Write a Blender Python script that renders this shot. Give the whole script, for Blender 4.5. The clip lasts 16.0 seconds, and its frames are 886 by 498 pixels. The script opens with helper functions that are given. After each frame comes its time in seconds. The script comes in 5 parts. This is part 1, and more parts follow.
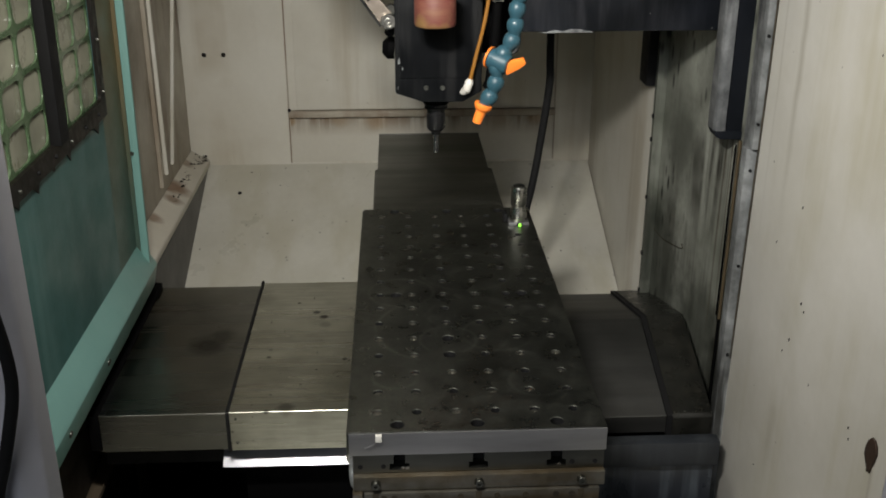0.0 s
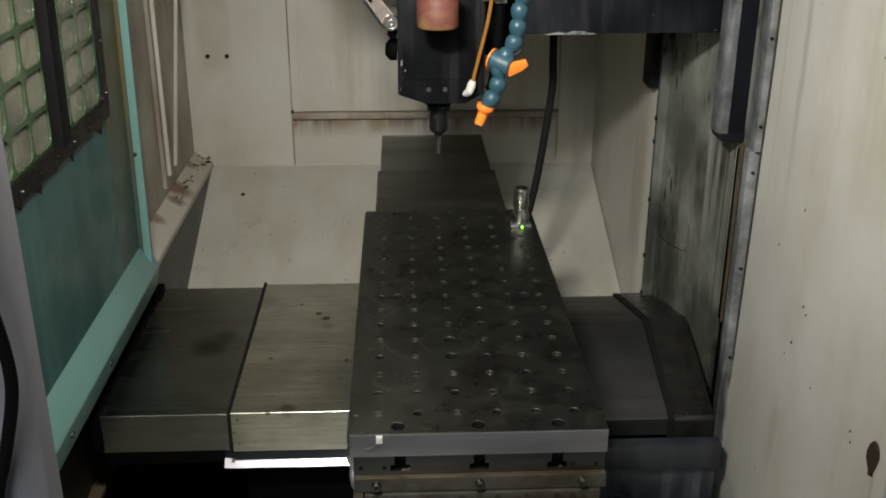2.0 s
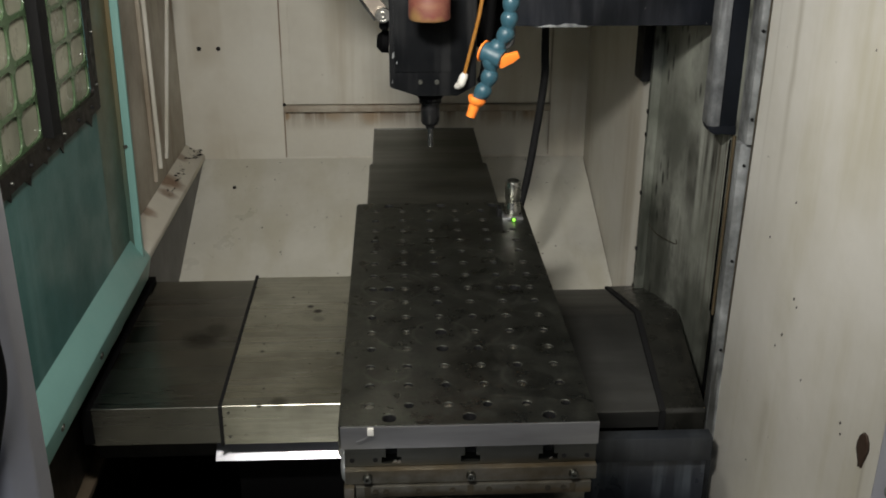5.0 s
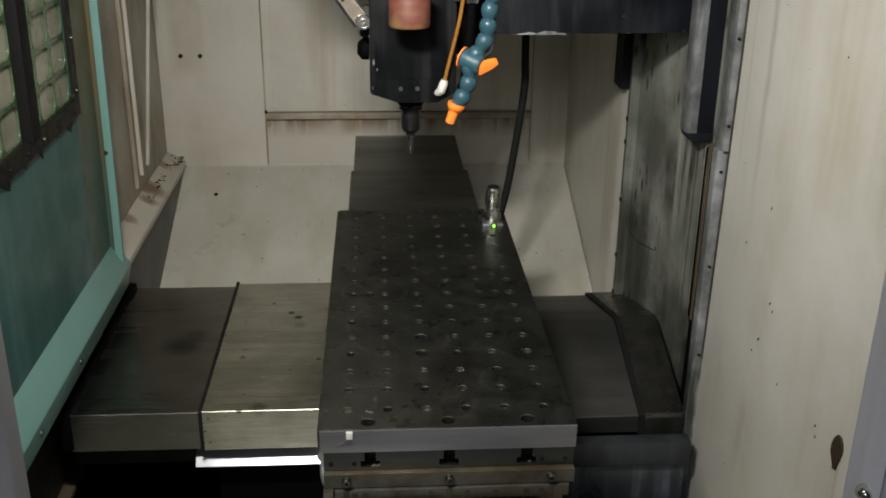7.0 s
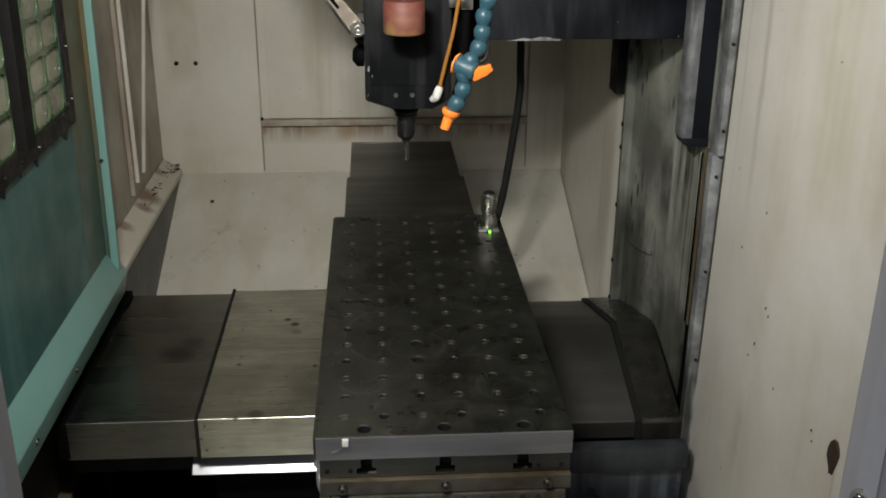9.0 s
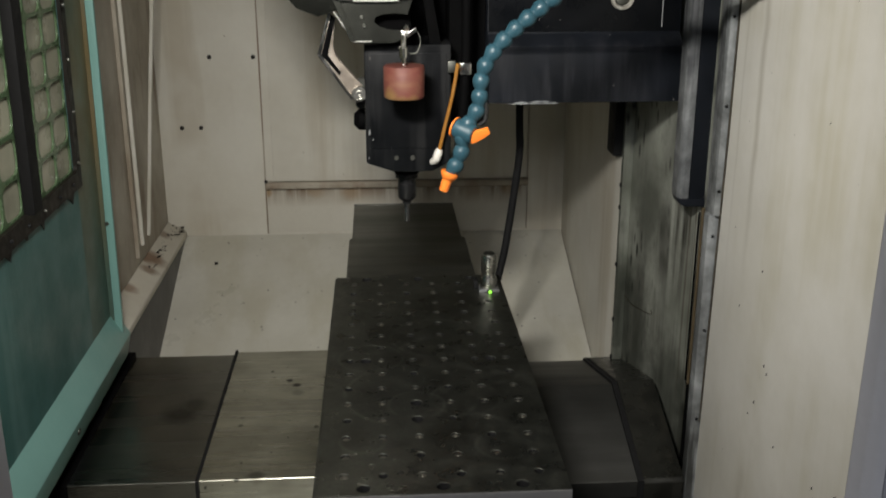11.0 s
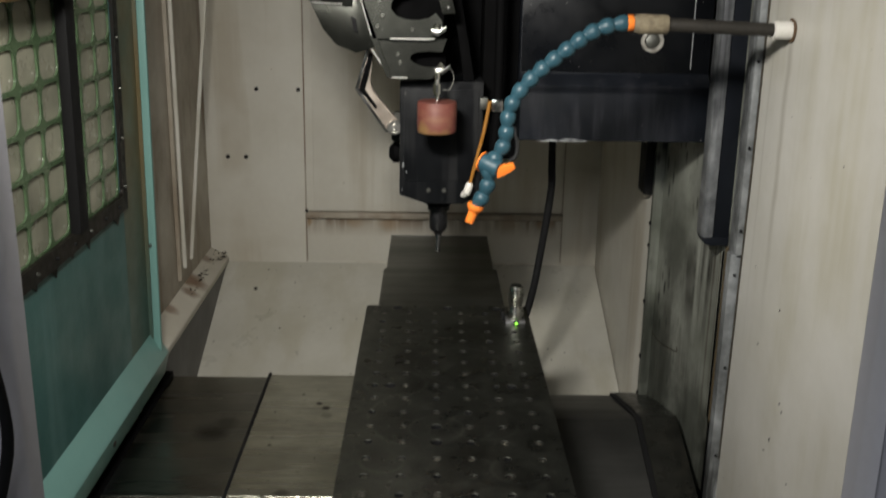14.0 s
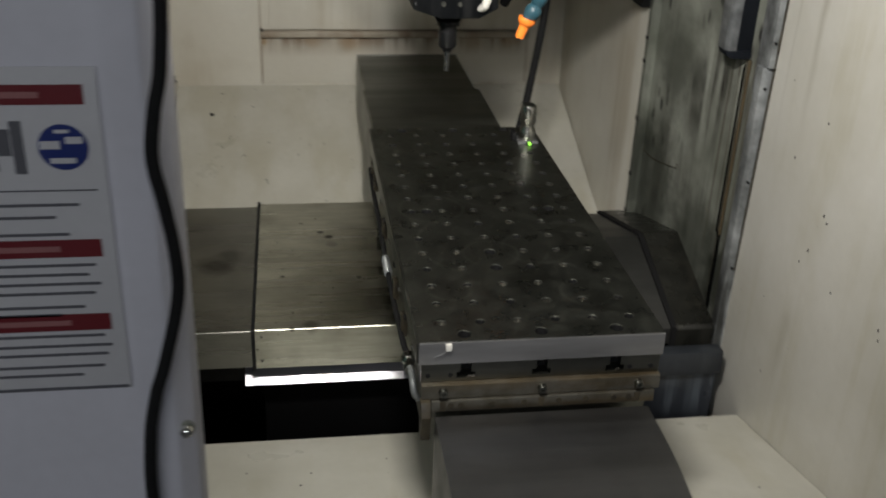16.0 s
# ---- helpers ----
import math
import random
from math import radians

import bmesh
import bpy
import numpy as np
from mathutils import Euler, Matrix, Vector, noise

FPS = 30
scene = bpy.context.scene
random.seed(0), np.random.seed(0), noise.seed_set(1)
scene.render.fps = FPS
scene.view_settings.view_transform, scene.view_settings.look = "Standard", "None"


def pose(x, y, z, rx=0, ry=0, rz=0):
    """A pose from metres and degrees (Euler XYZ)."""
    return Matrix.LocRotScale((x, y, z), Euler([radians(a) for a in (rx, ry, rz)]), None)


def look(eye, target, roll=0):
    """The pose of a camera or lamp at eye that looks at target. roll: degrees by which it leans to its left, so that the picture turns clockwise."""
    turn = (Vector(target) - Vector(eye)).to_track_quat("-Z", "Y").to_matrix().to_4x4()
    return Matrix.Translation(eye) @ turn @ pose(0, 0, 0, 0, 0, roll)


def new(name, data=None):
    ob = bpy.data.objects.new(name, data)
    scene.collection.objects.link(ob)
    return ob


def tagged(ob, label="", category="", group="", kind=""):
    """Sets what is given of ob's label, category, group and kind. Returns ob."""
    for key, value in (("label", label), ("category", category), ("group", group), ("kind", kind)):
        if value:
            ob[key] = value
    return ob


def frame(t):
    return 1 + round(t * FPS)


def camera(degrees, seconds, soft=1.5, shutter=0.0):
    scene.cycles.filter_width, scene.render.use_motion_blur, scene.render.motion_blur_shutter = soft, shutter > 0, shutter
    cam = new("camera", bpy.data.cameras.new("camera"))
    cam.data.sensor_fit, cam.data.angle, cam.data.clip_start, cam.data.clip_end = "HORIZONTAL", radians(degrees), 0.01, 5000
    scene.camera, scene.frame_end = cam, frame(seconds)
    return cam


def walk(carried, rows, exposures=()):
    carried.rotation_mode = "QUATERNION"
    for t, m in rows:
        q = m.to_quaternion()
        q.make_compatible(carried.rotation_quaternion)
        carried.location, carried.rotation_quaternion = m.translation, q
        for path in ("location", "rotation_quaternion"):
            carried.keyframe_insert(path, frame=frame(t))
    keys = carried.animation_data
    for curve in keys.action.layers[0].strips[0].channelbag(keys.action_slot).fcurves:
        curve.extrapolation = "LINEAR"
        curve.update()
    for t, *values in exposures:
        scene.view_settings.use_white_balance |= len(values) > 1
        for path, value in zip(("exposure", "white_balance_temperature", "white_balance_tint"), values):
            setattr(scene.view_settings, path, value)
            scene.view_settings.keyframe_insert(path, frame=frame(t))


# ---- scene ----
cam = camera(47.4, 16.0, soft=1.8, shutter=0.6)
PATH = [
    (0, (-0.083, -1.445, 1.632), (-0.012, 0.031, 1.019), 0.05),
    (0.5, (-0.083, -1.445, 1.634), (-0.011, 0.030, 1.018), -0.02),
    (1, (-0.083, -1.444, 1.632), (-0.014, 0.033, 1.020), 0.07),
    (1.5, (-0.082, -1.444, 1.629), (-0.014, 0.034, 1.021), 0.18),
    (2, (-0.080, -1.445, 1.631), (-0.015, 0.033, 1.021), 0.14),
    (2.5, (-0.081, -1.444, 1.629), (-0.016, 0.033, 1.019), 0.22),
    (3, (-0.078, -1.444, 1.628), (-0.010, 0.033, 1.018), 0.11),
    (5.5, (-0.078, -1.446, 1.628), (0.004, 0.027, 1.009), 0.47),
    (6, (-0.074, -1.450, 1.626), (0.019, 0.023, 1.008), 0.51),
    (6.5, (-0.072, -1.454, 1.626), (0.028, 0.024, 1.020), 0.63),
    (7, (-0.072, -1.455, 1.626), (0.030, 0.023, 1.021), 0.69),
    (7.5, (-0.070, -1.451, 1.625), (0.031, 0.026, 1.018), 0.72),
    (8, (-0.069, -1.452, 1.626), (0.037, 0.024, 1.017), 0.49),
    (10.5, (-0.068, -1.465, 1.628), (0.036, 0.038, 1.090), 0.28),
    (11, (-0.061, -1.473, 1.631), (0.038, 0.042, 1.126), 0.05),
    (11.5, (-0.053, -1.487, 1.639), (0.038, 0.044, 1.184), 0.73),
    (12, (-0.033, -1.505, 1.642), (0.031, 0.038, 1.223), 1.13),
    (12.5, (-0.017, -1.521, 1.641), (0.041, 0.030, 1.255), 0.74),
    (13, (-0.016, -1.517, 1.642), (0.015, 0.035, 1.253), 0.16),
    (13.5, (-0.024, -1.526, 1.646), (0.023, 0.020, 1.239), 0.98),
    (14, (-0.031, -1.527, 1.639), (-0.005, 0.007, 1.187), 1.00),
    (14.5, (-0.042, -1.526, 1.621), (-0.007, -0.021, 1.080), 0.18),
    (15, (-0.045, -1.519, 1.612), (-0.002, -0.048, 0.985), -0.50),
    (15.5, (-0.093, -1.501, 1.609), (-0.049, -0.044, 0.949), 0.30),
    (16, (-0.294, -1.449, 1.611), (-0.066, -0.033, 0.903), 2.37),
]
walk(cam, [(t, look(eye, target, roll)) for t, eye, target, roll in PATH],
     exposures=[(0.0, -0.09), (10.0, -0.10), (11.0, -0.17), (12.0, -0.26), (13.5, -0.30), (14.0, -0.26), (14.5, -0.15), (15.2, -0.06), (16.0, 0.0)])

# ---- light ----
world = bpy.data.worlds.new("workshop_air")
world.use_nodes = True
world.node_tree.nodes["Background"].inputs[0].default_value = (0.8, 0.85, 1.0, 1)
world.node_tree.nodes["Background"].inputs[1].default_value = 0.03
scene.world = world


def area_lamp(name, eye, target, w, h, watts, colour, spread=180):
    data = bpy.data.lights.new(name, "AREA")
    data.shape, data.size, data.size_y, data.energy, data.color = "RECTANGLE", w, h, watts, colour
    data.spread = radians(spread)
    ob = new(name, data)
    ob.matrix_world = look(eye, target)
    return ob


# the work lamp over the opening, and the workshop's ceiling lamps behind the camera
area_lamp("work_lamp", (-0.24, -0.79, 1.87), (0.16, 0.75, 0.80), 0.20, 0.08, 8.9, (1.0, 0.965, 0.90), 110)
area_lamp("workshop_lamp", (-1.0, -4.0, 2.85), (0.2, 0.2, 0.9), 2.2, 0.7, 33.0, (0.93, 0.96, 1.0))

# ---- materials ----
def material(name, base, second=None, rough=0.5, metal=0.0, gloss=0.5, scale=6.0, mix=0.5, grain=0.08, bump=0.15, fine=120.0,
             streak=None, streak_amount=0.0, streak_axis=2, spots=None, spot_scale=18.0, spot_size=0.05, brushed=None, spot_stretch=(1, 1, 1), wear=1.0, streak_scale=26.0, streak_edge=(0.48, 0.62), blots=(), blot_colour=(0.03, 0.028, 0.022), fade=None, rings=(), runs=(), run_colour=(0.36, 0.33, 0.26)):
    """Paint, metal or plastic: two scales of variation, streaks that run down, small spots, and fine relief."""
    m = bpy.data.materials.new(name)
    m.use_nodes = True
    nt = m.node_tree
    N, L = nt.nodes, nt.links
    p = N["Principled BSDF"]
    p.inputs["Metallic"].default_value, p.inputs["Specular IOR Level"].default_value = metal, gloss
    geo = N.new("ShaderNodeNewGeometry")

    def tex(sc, detail=4.0, stretch=None):
        mp = N.new("ShaderNodeMapping")
        mp.inputs["Scale"].default_value = stretch or (1, 1, 1)
        L.new(geo.outputs["Position"], mp.inputs[0])
        n = N.new("ShaderNodeTexNoise")
        n.inputs["Scale"].default_value, n.inputs["Detail"].default_value, n.inputs["Roughness"].default_value = sc, detail, 0.6
        L.new(mp.outputs[0], n.inputs["Vector"])
        return n.outputs["Fac"]

    def ramp(fac, a, b):
        r = N.new("ShaderNodeMapRange")
        r.inputs[1].default_value, r.inputs[2].default_value = a, b
        L.new(fac, r.inputs[0])
        return r.outputs[0]

    def times(fac, k):
        t = N.new("ShaderNodeMath")
        t.operation = "MULTIPLY"
        L.new(fac, t.inputs[0])
        if isinstance(k, float):
            t.inputs[1].default_value = k
        else:
            L.new(k, t.inputs[1])
        return t.outputs[0]

    def blend(fac, a, b):
        x = N.new("ShaderNodeMix")
        x.data_type = "RGBA"
        L.new(fac, x.inputs[0])
        for v, i in ((a, 6), (b, 7)):
            if isinstance(v, tuple):
                x.inputs[i].default_value = (*v, 1)
            else:
                L.new(v, x.inputs[i])
        return x.outputs[2]

    second = second or tuple(v * 0.8 for v in base)
    colour = blend(times(ramp(tex(scale), 0.35, 0.7), mix), base, second)
    grainy = tex(fine, 3.0, brushed)
    colour = blend(times(ramp(grainy, 0.3, 0.75), grain), colour, tuple(v * 0.45 for v in base))
    if streak:
        st = [1.0, 1.0, 1.0]
        st[streak_axis] = 0.06
        s = times(ramp(tex(streak_scale, 5.0, tuple(st)), *streak_edge), ramp(tex(3.5, 3.0), 0.36, 0.58))
        if fade:
            sep = N.new("ShaderNodeSeparateXYZ")
            L.new(geo.outputs["Position"], sep.inputs[0])
            s = times(s, ramp(sep.outputs[2], *fade))
        colour = blend(times(s, streak_amount), colour, streak)
    if spots:
        v = N.new("ShaderNodeTexVoronoi")
        v.inputs["Scale"].default_value = spot_scale
        vm = N.new("ShaderNodeMapping")
        vm.inputs["Scale"].default_value = spot_stretch
        L.new(geo.outputs["Position"], vm.inputs[0])
        L.new(vm.outputs[0], v.inputs["Vector"])
        s = times(ramp(v.outputs["Distance"], spot_size, spot_size * 0.5), ramp(tex(5.0, 2.0), 0.5, 0.6))
        colour = blend(s, colour, spots)
    # stains and tool marks at their own places: (x, y, z, radius, strength)
    for marks_, ringed in ((blots, False), (rings, True)):
        for x, y, z, r, k in marks_:
            wob = N.new("ShaderNodeVectorMath")
            wob.operation = "DISTANCE"
            wob.inputs[1].default_value = (x, y, z)
            L.new(geo.outputs["Position"], wob.inputs[0])
            d = N.new("ShaderNodeMath")
            d.operation = "MULTIPLY_ADD"
            L.new(tex(22.0 if not ringed else 9.0, 3.0), d.inputs[0])
            d.inputs[1].default_value = -0.9 * r if not ringed else -0.05 * r
            L.new(wob.outputs["Value"], d.inputs[2])
            if ringed:
                off = N.new("ShaderNodeMath")
                off.operation = "SUBTRACT"
                L.new(d.outputs[0], off.inputs[0])
                off.inputs[1].default_value = r
                ab = N.new("ShaderNodeMath")
                ab.operation = "ABSOLUTE"
                L.new(off.outputs[0], ab.inputs[0])
                s = times(ramp(ab.outputs[0], 0.0045, 0.001), ramp(tex(14.0, 3.0), 0.35, 0.6))
                colour = blend(times(s, k), colour, tuple(min(1, v * 2.2) for v in base))
            else:
                colour = blend(times(ramp(d.outputs[0], r * 0.6, 0.0), k), colour, blot_colour)
    # long soft runs down a wall: (y, top, bottom, half width, strength)
    for y, top, low, half, k in runs:
        sep = N.new("ShaderNodeSeparateXYZ")
        L.new(geo.outputs["Position"], sep.inputs[0])
        d = N.new("ShaderNodeMath")
        d.operation = "MULTIPLY_ADD"
        L.new(tex(7.0, 2.0), d.inputs[0])
        d.inputs[1].default_value = half * 2.0
        L.new(sep.outputs[1], d.inputs[2])
        away = N.new("ShaderNodeMath")
        away.operation = "SUBTRACT"
        L.new(d.outputs[0], away.inputs[0])
        away.inputs[1].default_value = y + half
        ab = N.new("ShaderNodeMath")
        ab.operation = "ABSOLUTE"
        L.new(away.outputs[0], ab.inputs[0])
        s = times(ramp(ab.outputs[0], half, 0.0), times(ramp(sep.outputs[2], low, low + 0.5 * (top - low)), ramp(sep.outputs[2], top + 0.01, top - 0.01)))
        colour = blend(times(s, k), colour, run_colour)
    L.new(colour, p.inputs["Base Color"])
    r = N.new("ShaderNodeMapRange")
    r.inputs[1].default_value, r.inputs[2].default_value = 0.3, 0.7
    r.inputs[3].default_value, r.inputs[4].default_value = max(0.02, rough - 0.12 * wear), min(1, rough + 0.14 * wear)
    L.new(tex(scale * 2.3, 5.0, brushed), r.inputs[0])
    L.new(r.outputs[0], p.inputs["Roughness"])
    b = N.new("ShaderNodeBump")
    b.inputs["Strength"].default_value, b.inputs["Distance"].default_value = bump, 0.001
    L.new(grainy, b.inputs["Height"])
    L.new(b.outputs[0], p.inputs["Normal"])
    return m


RUST = (0.16, 0.075, 0.03)
CREAM = material("cream_paint", (0.73, 0.71, 0.655), (0.58, 0.555, 0.475), rough=0.42, scale=3.5, mix=0.85, grain=0.06, fine=60.0,
                 streak=(0.46, 0.42, 0.27), streak_amount=0.4, streak_scale=9.0, spots=(0.06, 0.05, 0.04), spot_scale=30.0, spot_size=0.045,
                 runs=[(-0.03, 1.522, 1.05, 0.014, 0.55), (-0.10, 0.80, 0.66, 0.02, 0.3), (-0.418, 0.905, 0.80, 0.006, 0.5), (0.045, 1.6, 1.0, 0.006, 0.3)])
CREAM_CHUTE = material("cream_paint_with_coolant_film", (0.60, 0.585, 0.52), (0.47, 0.455, 0.385), rough=0.36, scale=4.0, mix=0.8, grain=0.08, fine=60.0,
                       streak=(0.40, 0.37, 0.26), streak_amount=0.35, streak_scale=10.0, streak_axis=1, spots=(0.06, 0.05, 0.04), spot_scale=30.0, spot_size=0.10)
CREAM_BACK = material("cream_paint_oily", (0.71, 0.69, 0.62), (0.57, 0.535, 0.45), rough=0.4, scale=3.2, mix=0.8, grain=0.06, fine=60.0,
                      streak=(0.36, 0.29, 0.18), streak_amount=0.35, streak_scale=11.0, spots=(0.20, 0.14, 0.08), spot_scale=26.0, spot_size=0.05)
# grime, with the shade beside the wall strips put into a darker tone
CREAM_DIRTY = material("cream_paint_grimy_shaded", (0.53, 0.49, 0.41), (0.26, 0.21, 0.15), rough=0.5, scale=5.0, mix=0.9, grain=0.15,
                       streak=RUST, streak_amount=0.6, streak_scale=13.0)
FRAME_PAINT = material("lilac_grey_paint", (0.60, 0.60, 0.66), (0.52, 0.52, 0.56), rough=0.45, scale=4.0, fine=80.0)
GREY_WALL = material("stained_grey_sheet", (0.38, 0.395, 0.345), (0.13, 0.14, 0.11), rough=0.45, metal=0.2, scale=4.0, mix=1.0, grain=0.3, fine=80.0,
                     streak=(0.025, 0.023, 0.018), streak_amount=0.95, streak_scale=24.0, streak_edge=(0.46, 0.60),
                     spots=(0.02, 0.02, 0.018), spot_scale=46.0, spot_size=0.34, spot_stretch=(1, 1, 0.35), blot_colour=(0.03, 0.034, 0.026),
                     blots=[(0.485, 0.54, 0.78, 0.17, 0.75), (0.49, 0.47, 1.06, 0.11, 0.55), (0.515, 0.15, 0.72, 0.13, 0.85), (0.50, 0.30, 0.74, 0.12, 0.6), (0.50, 0.33, 1.22, 0.10, 0.5)],
                     runs=[(0.214, 1.16, 0.62, 0.010, 0.9), (0.236, 1.16, 0.70, 0.004, 0.85), (0.262, 1.12, 0.66, 0.006, 0.7), (0.186, 1.14, 0.60, 0.005, 0.6)], run_colour=(0.055, 0.040, 0.022))
TEAL = material("teal_paint", (0.060, 0.152, 0.147), (0.038, 0.100, 0.096), rough=0.42, scale=5.0, mix=0.9, grain=0.12,
                streak=(0.17, 0.28, 0.27), streak_amount=0.35, streak_scale=16.0)
TEAL_LIGHT = material("light_teal_paint", (0.20, 0.385, 0.355), (0.165, 0.32, 0.29), rough=0.4, scale=4.0, grain=0.06)
DARK_STREAKED = material("dark_enamel_with_coolant_runs", (0.030, 0.034, 0.042), (0.014, 0.016, 0.020), rough=0.35, scale=8.0, mix=0.9, grain=0.2,
                         streak=(0.12, 0.14, 0.16), streak_amount=0.85, streak_scale=30.0, streak_edge=(0.50, 0.62))
BED_BLUE = material("blue_grey_bed_paint", (0.026, 0.030, 0.037), (0.013, 0.015, 0.018), rough=0.45, scale=9.0, mix=0.9, grain=0.2, streak=(0.10, 0.11, 0.12), streak_amount=0.3)
# near-black paints in the deep shade round head, changer and bed; also black rubber
VOID = material("near_black_shade_and_rubber", (0.0022, 0.0022, 0.0024), gloss=0.06, rough=0.75, scale=10.0)
# black rubber, and the painted shade of sump, plate holes and slots
BLACK = material("black_rubber_and_shade", (0.008, 0.008, 0.0085), gloss=0.25, rough=0.7, scale=10.0)
HEAD = material("scuffed_black_enamel", (0.0052, 0.0060, 0.0072), (0.0028, 0.0032, 0.0038), gloss=0.14, rough=0.42, scale=10.0, mix=0.9, grain=0.3, streak=(0.05, 0.05, 0.05), streak_amount=0.3, streak_scale=30.0,
                spots=(0.16, 0.15, 0.13), spot_scale=60.0, spot_size=0.12, spot_stretch=(1, 1, 0.5))
DARK = material("dark_blue_grey_enamel", (0.0095, 0.0115, 0.0160), (0.0045, 0.0055, 0.007), gloss=0.2, rough=0.48, scale=8.0, mix=0.9, grain=0.2,
                streak=(0.06, 0.06, 0.07), streak_amount=0.25)
STEEL = material("brushed_steel", (0.42, 0.41, 0.37), (0.30, 0.29, 0.25), rough=0.36, metal=1.0, scale=5.0, mix=0.8, grain=0.35,
                 fine=90.0, brushed=(0.08, 1.0, 1.0), spots=(0.05, 0.045, 0.035), spot_scale=30.0, spot_size=0.1)
LEFT_COVER = material("stained_brushed_steel", (0.50, 0.50, 0.43), (0.29, 0.285, 0.235), rough=0.30, metal=1.0, scale=8.0, mix=1.0, grain=0.5,
                      fine=140.0, brushed=(0.08, 1.0, 1.0), spots=(0.05, 0.045, 0.035), spot_scale=34.0, spot_size=0.1,
                      blots=[(-0.248, 0.384, 0.74, 0.0075, 1.0), (-0.232, 0.363, 0.74, 0.0095, 1.0), (-0.323, 0.200, 0.74, 0.006, 0.9), (-0.323, 0.229, 0.74, 0.004, 0.8), (-0.276, 0.024, 0.74, 0.016, 0.55),
                             (-0.184, 0.188, 0.74, 0.006, 0.8), (-0.286, 0.428, 0.74, 0.005, 0.9), (-0.228, 0.328, 0.74, 0.013, 0.4), (-0.307, 0.013, 0.74, 0.006, 0.9)])
OUTER_COVER = material("oily_brushed_steel", (0.22, 0.22, 0.20), (0.085, 0.085, 0.075), rough=0.26, wear=0.5, metal=1.0, scale=4.0, mix=0.9, grain=0.35,
                       fine=90.0, brushed=(0.08, 1.0, 1.0), blots=[(-0.445, 0.262, 0.735, 0.040, 0.85), (-0.420, 0.298, 0.735, 0.030, 0.7)])
EDGE_GREY = material("streaked_edge_strip", (0.32, 0.335, 0.34), (0.075, 0.08, 0.08), rough=0.5, metal=0.2, scale=22.0, mix=1.0, grain=0.3,
                     streak=(0.02, 0.02, 0.018), streak_amount=0.9, streak_scale=40.0, streak_edge=(0.44, 0.56))
MOTTLED = material("mottled_bare_paint", (0.27, 0.28, 0.285), (0.055, 0.06, 0.065), rough=0.5, metal=0.3, scale=22.0, mix=1.0, grain=0.4, streak=(0.025, 0.025, 0.03), streak_amount=0.8, streak_scale=55.0)
WORN = material("worn_bare_metal", (0.33, 0.34, 0.34), (0.16, 0.17, 0.17), rough=0.45, metal=0.5, scale=12.0, mix=1.0, grain=0.3, streak=(0.03, 0.03, 0.035), streak_amount=0.7, streak_scale=40.0)
POLISHED = material("polished_strip_steel", (0.34, 0.34, 0.36), (0.20, 0.20, 0.22), rough=0.33, metal=1.0, scale=12.0, grain=0.1, fine=60.0, brushed=(0.1, 1, 1), bump=0.02)
APRON = material("dark_rolled_steel", (0.15, 0.15, 0.152), (0.10, 0.10, 0.10), rough=0.42, metal=1.0, scale=6.0, mix=0.8, grain=0.2, fine=90.0, brushed=(0.08, 1.0, 1.0))
STEEL_DULL = material("oily_dull_steel", (0.19, 0.192, 0.172), (0.12, 0.122, 0.108), rough=0.40, metal=1.0, scale=6.0, mix=0.8, grain=0.3,
                      fine=90.0, brushed=(0.08, 1.0, 1.0))
PLATE = material("dark_oiled_steel_plate", (0.155, 0.160, 0.140), (0.088, 0.092, 0.078), rough=0.33, metal=0.95, scale=15.0, mix=1.0, grain=0.5, fine=190.0, bump=0.2,
                 rings=[(-0.018, -0.11, 0.95, 0.098, 0.22), (-0.013, -0.146, 0.95, 0.040, 0.26), (0.06, -0.13, 0.95, 0.05, 0.18), (0.03, 0.10, 0.95, 0.075, 0.2), (0.10, -0.27, 0.95, 0.036, 0.18), (-0.09, -0.25, 0.95, 0.03, 0.2), (0.12, -0.05, 0.95, 0.028, 0.2), (-0.08, 0.02, 0.95, 0.05, 0.25)],
                 blots=[(0.10, -0.30, 0.95, 0.03, 0.3), (-0.05, 0.12, 0.95, 0.06, 0.4), (0.06, 0.25, 0.95, 0.07, 0.4), (-0.075, -0.13, 0.95, 0.045, 0.3), (0.03, -0.22, 0.95, 0.05, 0.2), (-0.10, -0.24, 0.95, 0.03, 0.4), (0.09, -0.12, 0.95, 0.04, 0.2), (-0.02, 0.02, 0.95, 0.05, 0.4)])
GROUND_EDGE = material("ground_steel_edge", (0.40, 0.40, 0.41), (0.33, 0.33, 0.34), rough=0.42, metal=0.9, scale=8.0, grain=0.2, fine=160.0, brushed=(0.1, 1, 1))
CHROME = material("polished_chrome", (0.75, 0.74, 0.70), (0.6, 0.6, 0.56), rough=0.16, metal=1.0, scale=20.0, grain=0.05)
SATIN = material("satin_steel", (0.55, 0.54, 0.50), (0.42, 0.41, 0.38), rough=0.30, metal=1.0, scale=20.0, grain=0.1)
BLUE = material("blue_hose_plastic", (0.022, 0.066, 0.088), (0.014, 0.045, 0.062), gloss=0.4, rough=0.42, scale=30.0)
ORANGE = material("orange_plastic", (0.85, 0.22, 0.03), (0.7, 0.17, 0.02), rough=0.4, scale=30.0)
WHITE = material("white_plastic", (0.75, 0.73, 0.68), (0.6, 0.58, 0.5), rough=0.4, scale=30.0)
AMBER = material("amber_tube", (0.35, 0.16, 0.03), (0.26, 0.11, 0.02), rough=0.3, scale=20.0)
